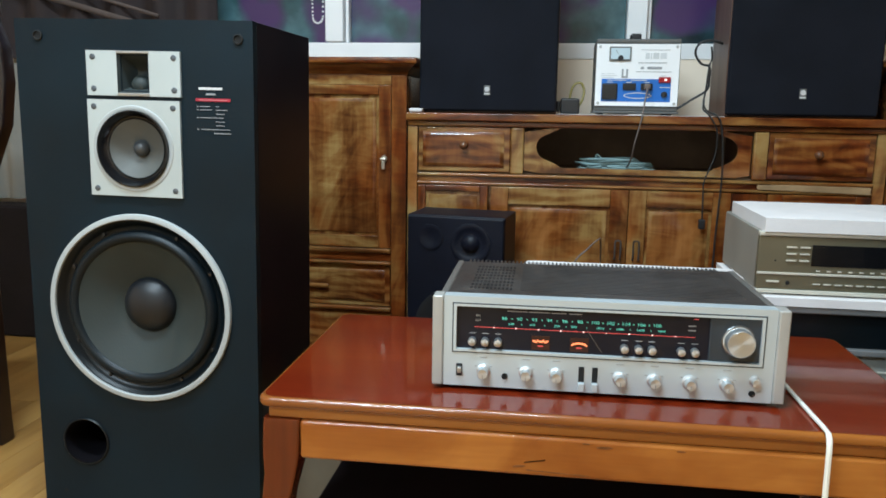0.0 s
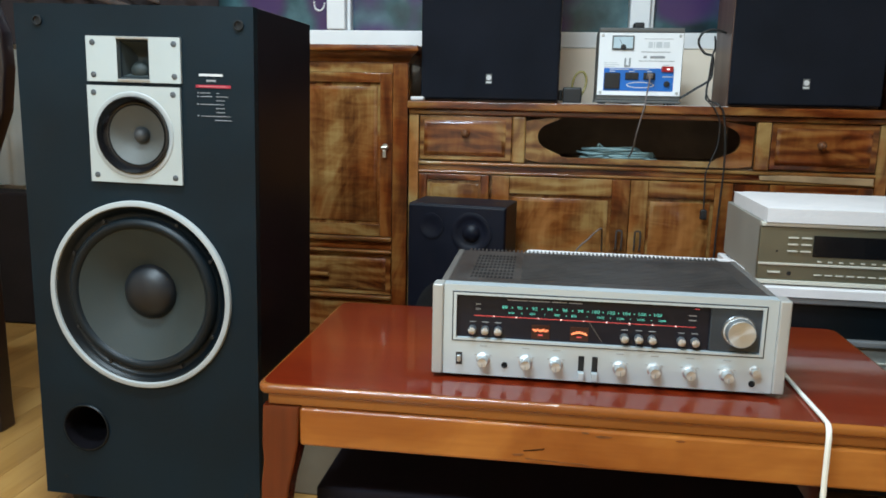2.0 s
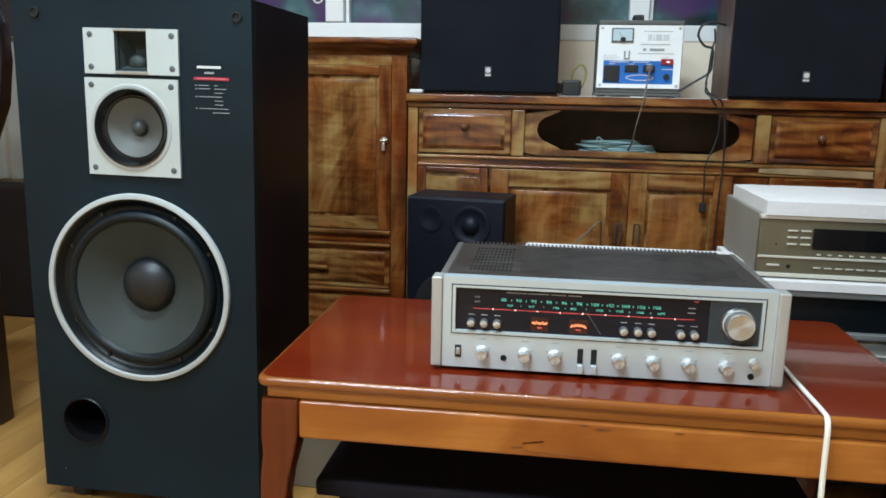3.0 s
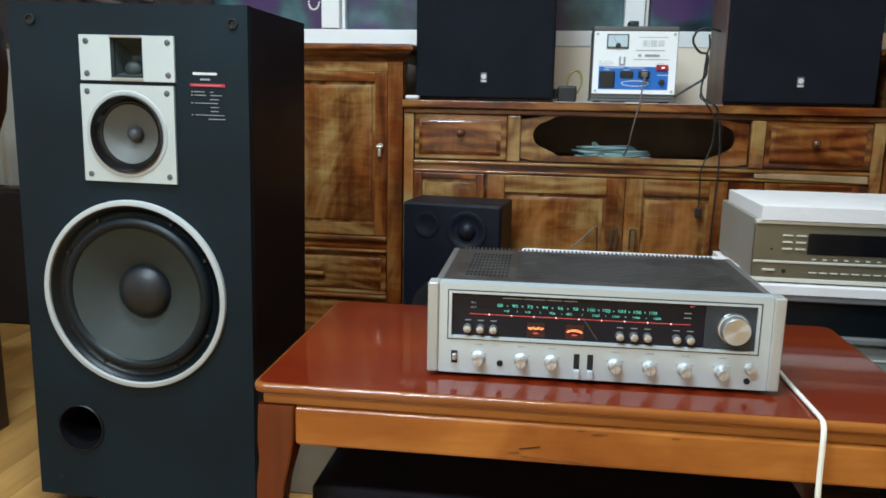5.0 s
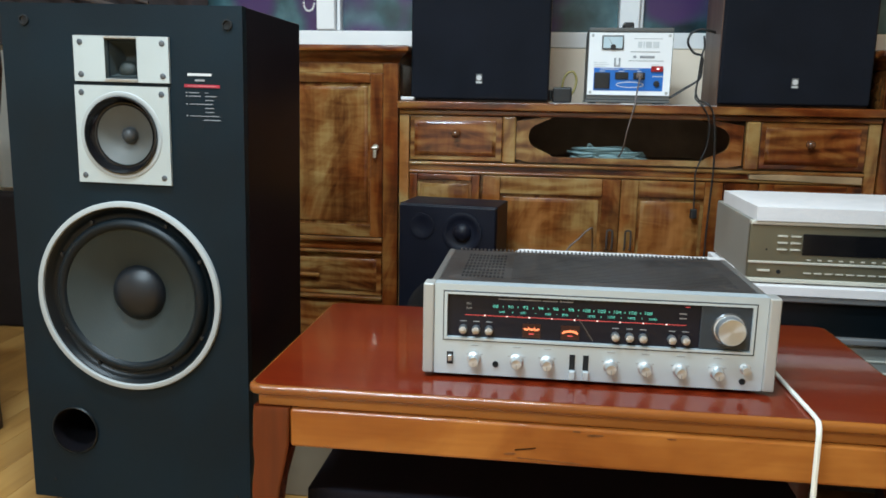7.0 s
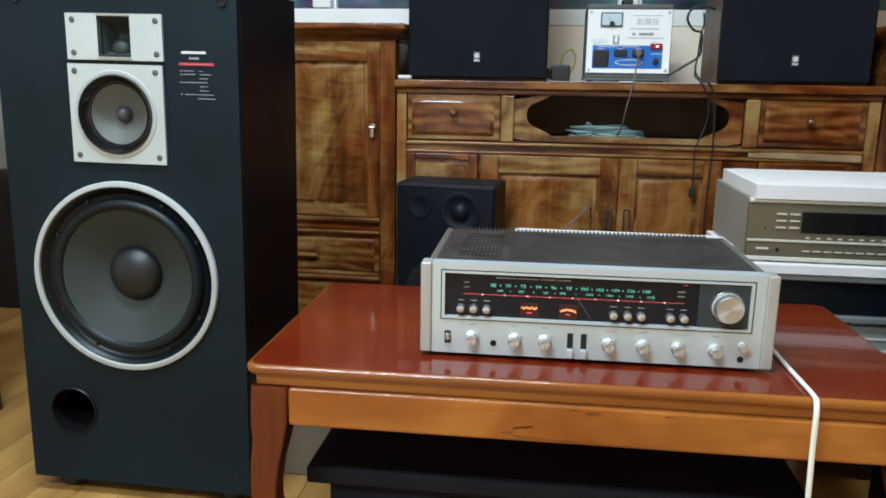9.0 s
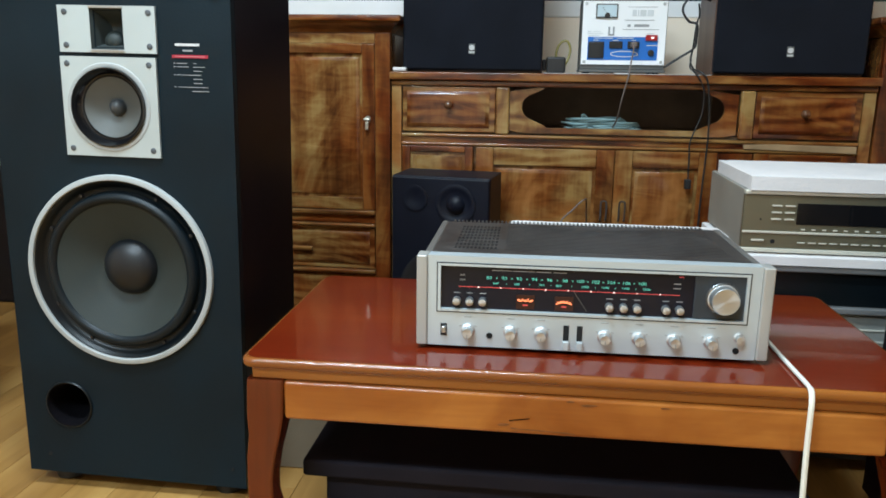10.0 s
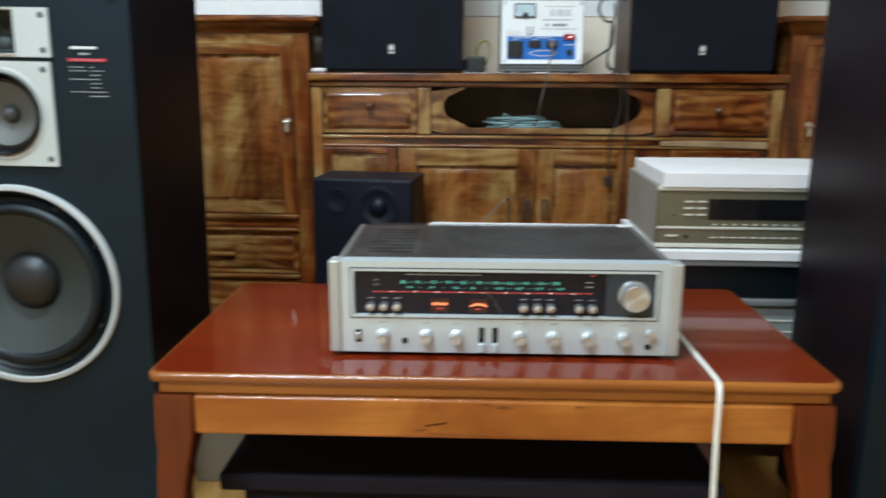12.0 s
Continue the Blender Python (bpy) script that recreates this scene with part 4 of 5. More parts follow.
# ---- tuner amplifier on the table ----
def receiver():
    W, H, D = 0.553, 0.150, 0.345
    B = 0.008
    r = thing("stereo_receiver", pose(0.8335, 1.678, 0.400, 0, 0, 1.0), "vintage silver stereo receiver with lit dial on table", "receiver")

    def ux(u):
        return (0.14 + (u - 0.14) * 1.018 - 0.5) * W + 0.0062

    def vz(v):
        return B + H * (1 - v)
    part("chassis", box(-W / 2 + 0.020, W / 2 - 0.020, 0.026, D, B + 0.004, B + H - 0.014, 0.002), "cover", r, "dark metal case")
    cov = part("top_cover", box(-W / 2 + 0.018, W / 2 - 0.018, 0.0255, D - 0.02, B + H - 0.0138, B + H - 0.006, 0.003), "cover", r, "grey-brown vented metal cover")
    def repeat(name, me, places, parent):
        for p in places:
            ob = new(name, me)
            ob.parent = parent
            ob.location = p
    # Slots and grooves are thin strips, the shade in them put into dark colour.
    slot = mesh_of("vent_slot", box(0, 0.0040, 0, 0.013, -0.0004, 0.0004), "slot")
    repeat("vent_slot", slot, [(-W / 2 + 0.052 + j * 0.0068, 0.085 + i * 0.026, B + H - 0.0058) for i in range(8) for j in range(11)], cov)
    groove = mesh_of("groove", box(-W / 2 + 0.138, W / 2 - 0.045, 0, 0.0016, -0.0004, 0.0002), "cover_dark")
    repeat("groove", groove, [(0, 0.083 + i * 0.0115, B + H - 0.0058) for i in range(19)], cov)
    for sx in (-1, 1):
        a, b = sorted((sx * (W / 2 - 0.0178), sx * (W / 2 - 0.005)))
        part("side_rail", box(a, b, 0.0305, D - 0.005, B + 0.01, B + H - 0.0075, 0.003), "rail", r, "grey metal side rail")
    sink = part("heat_sink", box(-W / 2 + 0.026, W / 2 - 0.026, D - 0.0195, D - 0.014, B + 0.02, B + H - 0.010), "cover", r, "black finned heat sink")
    fin = mesh_of("fin", box(0, 0.0035, D - 0.0138, D + 0.006, B + 0.02, B + H - 0.0070), "cover")
    repeat("fin", fin, [(-W / 2 + 0.028 + j * 0.0079, 0, 0) for j in range(62)], sink)
    for s in (-1, 1):
        a, b = sorted((s * (W / 2 - 0.018), s * W / 2))
        part("cheek", box(a, b, -0.004, 0.030, B, B + H, 0.003), "cheek", r, "satin aluminium end cheek")
    wu0, wu1, wv0, wv1 = ux(0.052), ux(0.910), vz(0.612), vz(0.082)
    part("front_panel", sheet([(-W / 2 + 0.0185, B), (W / 2 - 0.0185, B), (W / 2 - 0.0185, B + H), (-W / 2 + 0.0185, B + H)], [(wu0, wv0), (wu1, wv0), (wu1, wv1), (wu0, wv1)], 0.0, 0.025), "face", r, "brushed silver front panel")
    part("dial_frame", sheet([(wu0 + 0.0003, wv0 + 0.0003), (wu1 - 0.0003, wv0 + 0.0003), (wu1 - 0.0003, wv1 - 0.0003), (wu0 + 0.0003, wv1 - 0.0003)], [(wu0 + 0.005, wv0 + 0.004), (wu1 - 0.005, wv0 + 0.004), (wu1 - 0.005, wv1 - 0.004), (wu0 + 0.005, wv1 - 0.004)], -0.0015, 0.024), "face", r)
    part("dial_gasket", sheet([(wu0 - 0.0016, wv0 - 0.0016), (wu1 + 0.0016, wv0 - 0.0016), (wu1 + 0.0016, wv1 + 0.0016), (wu0 - 0.0016, wv1 + 0.0016)], [(wu0, wv0), (wu1, wv0), (wu1, wv1), (wu0, wv1)], -0.0009, -0.0001), "bezel", r, "thin dark line round the dial")
    d = part("dial", box(wu0 + 0.0052, wu1 - 0.0052, 0.006, 0.020, wv0 + 0.0042, wv1 - 0.0042), "glass_dial", r, "smoked black tuning dial")
    y = 0.0055
    for i, s in enumerate(("88", "90", "92", "94", "96", "98", "100", "102", "104", "106", "108")):
        u = 0.198 + 0.0425 * i
        lettering("frequency_mark", s, 0.0076, ux(u), y, vz(0.236), "teal", d)
        if i < 10:
            part("scale_dot", box(ux(u + 0.0212) - 0.0009, ux(u + 0.0212) + 0.0009, y, y + 0.0004, vz(0.236) - 0.0009, vz(0.236) + 0.0009), "teal", d)
    for s, u in (("540", 0.217), ("600", 0.277), ("700", 0.346), ("800", 0.394), ("1000", 0.467), ("1200", 0.522), ("1400", 0.578), ("1600", 0.636)):
        lettering("frequency_mark", s, 0.0052, ux(u), y, vz(0.294), "teal", d)
    for u in (0.247, 0.312, 0.372, 0.430, 0.495, 0.550, 0.607):
        part("scale_dot", box(ux(u) - 0.0007, ux(u) + 0.0007, y, y + 0.0004, vz(0.294) - 0.0007, vz(0.294) + 0.0007), "teal", d)
    lettering("band_mark", "FM", 0.0054, ux(0.122), y, vz(0.218), "print_grey", d)
    lettering("band_mark", "AM", 0.0054, ux(0.122), y, vz(0.268), "print_grey", d)
    for v in (0.22, 0.27):
        part("unit_bar", box(ux(0.708), ux(0.728), y, y + 0.0004, vz(v) - 0.0008, vz(v) + 0.0008), "print_grey", d)
    part("red_line", box(ux(0.112), ux(0.728), y, y + 0.0004, vz(0.342) - 0.0004, vz(0.342) + 0.0004), "red_lit", d, "glowing red dial line")
    for i in range(9):
        u = 0.168 + 0.0633 * i
        part("line_spark", box(ux(u) - 0.0009, ux(u) + 0.0009, y - 0.0003, y + 0.0003, vz(0.342) - 0.0009, vz(0.342) + 0.0009), "spark", d)
    for a, b in ((0.205, 0.262), (0.266, 0.325), (0.330, 0.372), (0.378, 0.415)):
        part("text_bar", box(ux(a), ux(b), y, y + 0.0004, vz(0.152) - 0.0007, vz(0.152) + 0.0007), "print_grey", d)
    part("needle", prism([(ux(0.432), vz(0.33)), (ux(0.434), vz(0.33)), (ux(0.476), vz(0.56)), (ux(0.474), vz(0.56))], y, y + 0.0004), "skirt", d)
    part("stereo_lamp", box(ux(0.722), ux(0.735), y, y + 0.0004, vz(0.146) - 0.0006, vz(0.146) + 0.0006), "red_lit", d)
    for u in (0.302, 0.411):
        m = part("meter", box(ux(u) - 0.0145, ux(u) + 0.0145, y - 0.0002, y + 0.0004, vz(0.565), vz(0.41)), "meter_dim", d, "small amber-lit tuning meter")
        bm = bmesh.new()
        for k in range(11):
            q = (k - 5) / 5
            x, z = ux(u) + q * 0.0115, vz(0.472) - (q * q * 0.0028 if u > 0.35 else 0.0010 * math.cos(q * 9))
            box(x - 0.0010, x + 0.0010, y - 0.0007, y - 0.0003, z - 0.0012, z + (0.0026 if k % 2 else 0.0012), bm=bm)
        part("meter_scale", bm, "meter_lit", m)
        part("meter_bar", box(ux(u) - 0.004, ux(u) + 0.004, y - 0.0007, y - 0.0003, vz(0.528), vz(0.514)), "red_lit", m)
    bz = part("bezel", box(ux(0.765), ux(0.904), 0.0022, 0.0058, wv0 + 0.0050, wv1 - 0.0050, 0.002), "bezel", r, "blue-grey square round the tuning knob")
    part("tuning_knob", lathe([(0.0236, 0.0), (0.0236, 0.003), (0.0222, 0.0035), (0.0218, 0.018), (0.0200, 0.0202), (0.0188, 0.0199), (0.0, 0.0192)], ux(0.842), 0.0020, vz(0.352), seg=56), "spun", bz, "large turned metal tuning knob")
    part("knob_skirt", lathe([(0.0258, 0.0), (0.0258, 0.0022), (0.0246, 0.0030), (0.0240, 0.0)], ux(0.842), 0.0021, vz(0.352), seg=56), "skirt", bz, "dark ring behind the tuning knob")
    for u in (0.107, 0.144, 0.181, 0.536, 0.575, 0.612, 0.691, 0.728):
        part("push_button", lathe([(0.0066, 0.0), (0.0066, 0.010), (0.0058, 0.0122), (0.0035, 0.0130), (0.0, 0.0132)], ux(u), 0.0055, vz(0.495), seg=24), "spun", d, "round metal push button")
        part("text_bar", box(ux(u) - 0.0050, ux(u) + 0.0050, y, y + 0.0004, vz(0.412) - 0.0006, vz(0.412) + 0.0006), "print_grey", d)
    for u in (0.141, 0.263, 0.349, 0.527, 0.622, 0.718, 0.818):
        k = part("control_knob", lathe([(0.0112, 0.0), (0.0112, 0.0020), (0.0090, 0.0032), (0.0085, 0.018), (0.0075, 0.0198), (0.0, 0.0192)], ux(u), -0.0002, vz(0.818), seg=36), "spun", r, "small turned metal knob")
        part("pointer", box(ux(u) - 0.0006, ux(u) + 0.0006, -0.0204, -0.0196, vz(0.818) - 0.008, vz(0.818) - 0.001), "print_grey", k)
        part("text_bar", box(ux(u) - 0.006, ux(u) + 0.006, -0.0006, -0.0001, vz(0.668) - 0.0006, vz(0.668) + 0.0006), "print_grey", r)
        part("text_bar", box(ux(u) - 0.014, ux(u) - 0.010, -0.0006, -0.0001, vz(0.770) - 0.0005, vz(0.770) + 0.0005), "print_grey", r)
        part("text_bar", box(ux(u) + 0.010, ux(u) + 0.014, -0.0006, -0.0001, vz(0.770) - 0.0005, vz(0.770) + 0.0005), "print_grey", r)
    part("balance_knob", lathe([(0.0085, 0.0), (0.0085, 0.002), (0.0068, 0.003), (0.0064, 0.014), (0.0, 0.0145)], ux(0.893), -0.0002, vz(0.766), seg=28), "spun", r)
    for u, v in ((0.203, 0.868), (0.888, 0.905)):
        part("jack", lathe([(0.0050, 0.0), (0.0050, 0.0016), (0.0040, 0.002), (0.0034, 0.0004), (0.0, 0.0003)], ux(u), -0.0002, vz(v), seg=20), "slot", r, "black headphone jack")
    sw = part("power_switch", box(ux(0.062), ux(0.080), -0.0012, -0.0001, vz(0.89), vz(0.75), 0.0004), "black", r, "small black and silver lever switch")
    part("lever", box(ux(0.066), ux(0.078), -0.0085, -0.0014, vz(0.845), vz(0.775), 0.001), "chrome", sw)
    for u in (0.420, 0.458):
        sl = part("slider", box(ux(u) - 0.0045, ux(u) + 0.0045, -0.0012, -0.0001, vz(0.93), vz(0.715), 0.0004), "slot", r, "black slotted slide switch")
        part("slide_button", box(ux(u) - 0.0046, ux(u) + 0.0046, -0.0105, -0.0014, vz(0.975), vz(0.880), 0.001), "face", sl)
    for x in (-W / 2 + 0.05, W / 2 - 0.05):
        for yy in (0.05, D - 0.05):
            part("foot", lathe([(0.014, 0.0), (0.015, 0.010), (0.013, 0.0125), (0.0, 0.0125)], x, yy, 0.0, "z", 18), "black", r)
    return r


receiver()

CB = tube([(1.00, 2.055, 0.435), (1.09, 2.05, 0.405), (1.142, 1.95, 0.4045), (1.142, 1.80, 0.4045), (1.143, 1.72, 0.4045), (1.1445, 1.660, 0.4045), (1.145, 1.600, 0.4055), (1.1445, 1.580, 0.4035), (1.1435, 1.570, 0.390), (1.143, 1.567, 0.36), (1.1435, 1.565, 0.30), (1.146, 1.556, 0.15), (1.149, 1.54, 0.02), (1.20, 1.48, 0.0055), (1.45, 1.35, 0.0055)], 0.0036, 8, 6, flat=1.15)
solid("power_cable", CB, "cable_white", "white mains cable hanging over the table edge", "cable")


# ---- stack of hi-fi behind the table ----
def av_receiver():
    a = thing("av_receiver", pose(1.168, 2.13, 0.484), "champagne-coloured home cinema receiver in the stack", "receiver", "hi-fi stack")
    part("case", box(0.003, 0.427, 0.012, 0.34, 0.004, 0.1315, 0.003), "gold_side", a, "pale champagne metal case")
    part("front_panel", box(0.0, 0.43, -0.002, 0.0115, 0.012, 0.123, 0.002), "gold", a)
    part("top_lip", box(0.0, 0.43, -0.006, 0.0115, 0.1235, 0.132, 0.002), "gold_lip", a, "bright edge strip")
    part("bottom_lip", box(0.0, 0.43, -0.005, 0.0115, 0.003, 0.0115, 0.002), "gold_lip", a)
    part("divider", box(0.0, 0.43, -0.005, -0.0025, 0.043, 0.048, 0.001), "gold_lip", a)
    part("display", box(0.105, 0.37, -0.0035, -0.0022, 0.063, 0.107, 0.001), "gloss_black", a, "dark display window")
    for i in range(2):
        for j in range(3):
            part("button", box(0.056 + i * 0.026, 0.074 + i * 0.026, -0.006, -0.0022, 0.074 + j * 0.014, 0.0725 + j * 0.014, 0.0006), "gold_lip", a)
    for i in range(9):
        part("button", box(0.116 + i * 0.021, 0.124 + i * 0.021, -0.005, -0.0022, 0.0515, 0.0545, 0.0006), "gold_lip", a)
        part("button", box(0.112 + i * 0.021, 0.127 + i * 0.021, -0.005, -0.0022, 0.024, 0.0265, 0.0006), "gold_lip", a)
    part("power_button", box(0.020, 0.045, -0.006, -0.0022, 0.026, 0.030, 0.0008), "gold_lip", a)
    part("jack", lathe([(0.0045, 0.0), (0.0045, 0.001), (0.003, 0.0012), (0.0, 0.0002)], 0.063, -0.0022, 0.026, seg=16), "slot", a)
    part("jack", lathe([(0.002, 0.0), (0.002, 0.001), (0.0, 0.001)], 0.035, -0.0022, 0.072, seg=10), "slot", a)
    for x in (0.05, 0.38):
        for y in (0.05, 0.29):
            part("foot", lathe([(0.018, -0.0), (0.018, 0.0042), (0.0, 0.0042)], x, y, 0.0, "z", 16), "black", a)
    return a


av_receiver()


def foam(name, x0, x1, y0, y1, z0, z1, label, seed):
    bm = bmesh.new()
    nx, ny = 22, 16
    rng = random.Random(seed)
    grid = {}
    for k, z in ((0, z0), (1, z1)):
        for i in range(nx + 1):
            for j in range(ny + 1):
                e = 0.0 if 0 < i < nx and 0 < j < ny else (z1 - z0) * 0.10
                w = 0.0007 * (rng.random() - 0.5)
                grid[i, j, k] = bm.verts.new((x0 + (x1 - x0) * i / nx + w, y0 + (y1 - y0) * j / ny + w, z + (w - e if k else 0.0)))
    for i in range(nx):
        for j in range(ny):
            for k in (0, 1):
                bm.faces.new((grid[i, j, k], grid[i + 1, j, k], grid[i + 1, j + 1, k], grid[i, j + 1, k]))
    for i in range(nx):
        for j in (0, ny):
            bm.faces.new((grid[i, j, 0], grid[i + 1, j, 0], grid[i + 1, j, 1], grid[i, j, 1]))
    for j in range(ny):
        for i in (0, nx):
            bm.faces.new((grid[i, j, 0], grid[i, j + 1, 0], grid[i, j + 1, 1], grid[i, j, 1]))
    return solid(name, bm, "foam", label, "packing foam", "foam sheets in the stack")


foam("foam_sheet", 1.176, 1.610, 2.120, 2.43, 0.6165, 0.648, "thick white packing foam on the champagne receiver", 3)
foam("foam_sheet", 1.160, 1.610, 2.110, 2.48, 0.464, 0.4835, "white packing foam between stacked hi-fi", 5)


def deck(name, z0, z1, face, y, label):
    d = thing(name, pose(1.165, y, z0), label, "hi-fi deck", "hi-fi stack")
    h = z1 - z0
    part("case", box(0.0, 0.435, 0.012, 0.34, 0.0, h, 0.003), "grey_metal", d)
    part("front_panel", box(0.0, 0.435, 0.0, 0.0115, 0.0, h - 0.0145, 0.002), face, d)
    part("top_lip", box(0.0, 0.435, -0.012, 0.0115, h - 0.014, h, 0.003), "grey_metal", d)
    for k in range(3 if face == "silver_deck" else 0):
        part("line", box(0.03, 0.40, -0.002, -0.0002, h * (0.2 + 0.2 * k), h * (0.2 + 0.2 * k) + 0.004, 0.0006), "gold_lip", d)
    return d


deck("cassette_deck", 0.378, 0.463, "deep_black", 2.125, "black-fronted deck with grey top in stack")
deck("silver_deck", 0.25, 0.377, "silver_deck", 2.125, "silver hi-fi deck under the black deck")


def rack():
    r = thing("equipment_rack", pose(0, 0, 0), "low black rack under the hi-fi stack", "rack", "hi-fi stack")
    part("shelf", box(1.15, 1.615, 2.13, 2.50, 0.232, 0.2495, 0.002), "black", r)
    part("shelf", box(1.15, 1.615, 2.13, 2.50, 0.03, 0.045, 0.002), "black", r)
    for x in (1.155, 1.59):
        for y in (2.135, 2.475):
            part("post", box(x, x + 0.02, y, y + 0.02, 0.0, 0.2315, 0.002), "black", r)
    return r


rack()


def black_bookshelf():
    s = thing("bookshelf_speaker", pose(0.478, 2.565, 0, 0, 0, -7), "small black two-way loudspeaker on the floor by the cabinet", "loudspeaker")
    part("cabinet", box(-0.139, 0.139, 0.004, 0.17, 0.012, 0.566, 0.004), "dull_black", s)
    part("baffle", box(-0.137, 0.137, -0.006, 0.0035, 0.014, 0.563, 0.004), "dull_black", s)
    w = part("driver", lathe([(0.056, 0.0), (0.056, 0.004), (0.048, 0.006), (0.040, 0.002), (0.030, -0.0), (0.0, 0.0005)], 0.045, -0.0062, 0.492, seg=40), "dull_black", s, "round black driver")
    part("dome", lathe([(0.026, 0.0), (0.022, 0.008), (0.012, 0.013), (0.0, 0.0145)], 0.045, -0.0068, 0.492, seg=32), "dull_black", w)
    part("tweeter", lathe([(0.036, 0.0), (0.036, 0.003), (0.028, 0.004), (0.018, 0.0), (0.0, 0.002)], -0.070, -0.0062, 0.505, seg=32), "dull_black", s)
    part("woofer", lathe([(0.112, 0.0), (0.112, 0.005), (0.100, 0.007), (0.080, 0.002), (0.035, 0.0), (0.0, 0.010)], 0.0, -0.0062, 0.25, seg=48), "black", s)
    for x in (-0.11, 0.11):
        for y in (0.03, 0.14):
            part("foot", lathe([(0.012, 0.0), (0.012, 0.0118), (0.0, 0.0118)], x, y, 0, "z", 14), "black", s)
    return s


black_bookshelf()


def under_table_box():
    s = thing("bass_box", pose(0, 0, 0), "flat black box on the floor under the table", "bass speaker")
    part("top_slab", box(0.345, 1.215, 1.712, 2.04, 0.130, 0.162, 0.006, 3), "under_black", s)
    part("body", box(0.382, 1.18, 1.735, 2.03, 0.014, 0.1298, 0.004), "under_black", s)
    for x in (0.45, 1.15):
        for y in (1.76, 1.99):
            part("foot", lathe([(0.016, 0.0), (0.016, 0.0138), (0.0, 0.0138)], x, y, 0, "z", 14), "black", s)
    return s


under_table_box()
# Made-up panel, added for an unidentified grey-brown patch behind the leg.
solid("carton", box(0.205, 0.40, 1.965, 1.99, 0.0, 0.22, 0.004), "carton", "upright grey-brown panel added behind the table leg", "carton")


# ---- voltage stabiliser and small things on the cabinet top ----
def stabiliser():
    Z = 0.8475
    s = thing("voltage_stabiliser", pose(0.972, 2.86, Z), "white and blue mains voltage stabiliser on the cabinet", "stabiliser")
    part("case", box(-0.122, 0.122, 0.004, 0.16, 0.012, 0.212, 0.003), "grey_case", s, "grey enamelled case")
    part("lid", box(-0.1205, 0.1205, -0.006, 0.165, 0.2058, 0.219, 0.003), "grey_case", s)
    f = part("front_plate", box(-0.1195, 0.1195, -0.004, 0.0035, 0.026, 0.205, 0.001), "cream_metal", s, "white printed front plate")
    part("handle", box(-0.018, 0.012, 0.05, 0.11, 0.2195, 0.240, 0.004), "black", s, "black top handle")
    for x in (-0.11, 0.11):
        for z in (0.034, 0.197):
            part("screw", lathe([(0.0, 0.002), (0.004, 0.0015), (0.0045, 0.0)], x, -0.0042, z, seg=12), "chrome", f)
    m = part("meter", box(-0.083, -0.020, -0.009, -0.0042, 0.156, 0.197, 0.002), "grey_case", f, "dial voltmeter")
    part("meter_face", box(-0.079, -0.024, -0.0102, -0.0092, 0.161, 0.193), "meter_glass", m)
    part("meter_hub", lathe([(0.0, 0.002), (0.007, 0.0015), (0.008, 0.0)], -0.05, -0.0103, 0.164, seg=16), "black", m)
    part("needle", prism([(-0.0505, 0.166), (-0.0495, 0.166), (-0.063, 0.187), (-0.064, 0.187)], -0.0110, -0.0104), "black", m)
    for x0, x1, z0, z1, ink in ((0.009, 0.091, 0.1875, 0.1890, "print_soft"), (0.001, 0.084, 0.1500, 0.1525, "print_soft"), (0.009, 0.018, 0.1330, 0.1400, "print_grey"), (0.028, 0.070, 0.1330, 0.1400, "print_grey"), (-0.004, 0.098, 0.1248, 0.1262, "print_grey"), (-0.103, -0.094, 0.1185, 0.1205, "print_pale"), (-0.088, -0.066, 0.1185, 0.1205, "print_pale"), (-0.103, -0.059, 0.1130, 0.1150, "print_pale"), (-0.103, -0.070, 0.1075, 0.1095, "print_pale"), (0.066, 0.084, 0.1135, 0.1150, "print_pale")):
        part("text_bar", box(x0, x1, -0.0050, -0.0042, z0, z1), ink, f)
    for x0, x1 in ((0.021, 0.033), (0.036, 0.040), (0.043, 0.060), (0.063, 0.081)):
        part("name_mark", box(x0, x1, -0.0050, -0.0042, 0.1630, 0.1800), "print_pale", f, "pale grey name mark")
    for x0, x1, z0, z1 in ((-0.045, -0.040, 0.108, 0.133), (-0.032, -0.027, 0.108, 0.133), (-0.0398, -0.0322, 0.108, 0.1125)):
        part("slide_mark", box(x0, x1, -0.0060, -0.0042, z0, z1), "print_grey", f)
    b = part("socket_panel", box(-0.102, 0.098, -0.0052, -0.0042, 0.039, 0.1045), "blue", f, "blue socket panel")
    part("socket", box(-0.100, -0.055, -0.012, -0.0054, 0.044, 0.091, 0.003), "black", b, "black mains socket")
    part("socket", box(-0.040, -0.002, -0.010, -0.0054, 0.072, 0.092, 0.002), "black", b)
    part("socket", box(0.012, 0.046, -0.010, -0.0054, 0.072, 0.092, 0.002), "black", b)
    part("plug", box(0.020, 0.038, -0.030, -0.0102, 0.074, 0.090, 0.004), "cable_brown", b)
    part("fuse_holder", lathe([(0.0, 0.009), (0.008, 0.008), (0.009, 0.0)], 0.080, -0.0054, 0.060, seg=20), "black", b)
    part("oval_mark", sheet([(0.004 + 0.040 * math.cos(a / 24 * 2 * math.pi), 0.0565 + 0.009 * math.sin(a / 24 * 2 * math.pi)) for a in range(24)], [(0.004 + 0.037 * math.cos(a / 24 * 2 * math.pi), 0.0565 + 0.0065 * math.sin(a / 24 * 2 * math.pi)) for a in range(24)], -0.0060, -0.0054), "print_white", b)
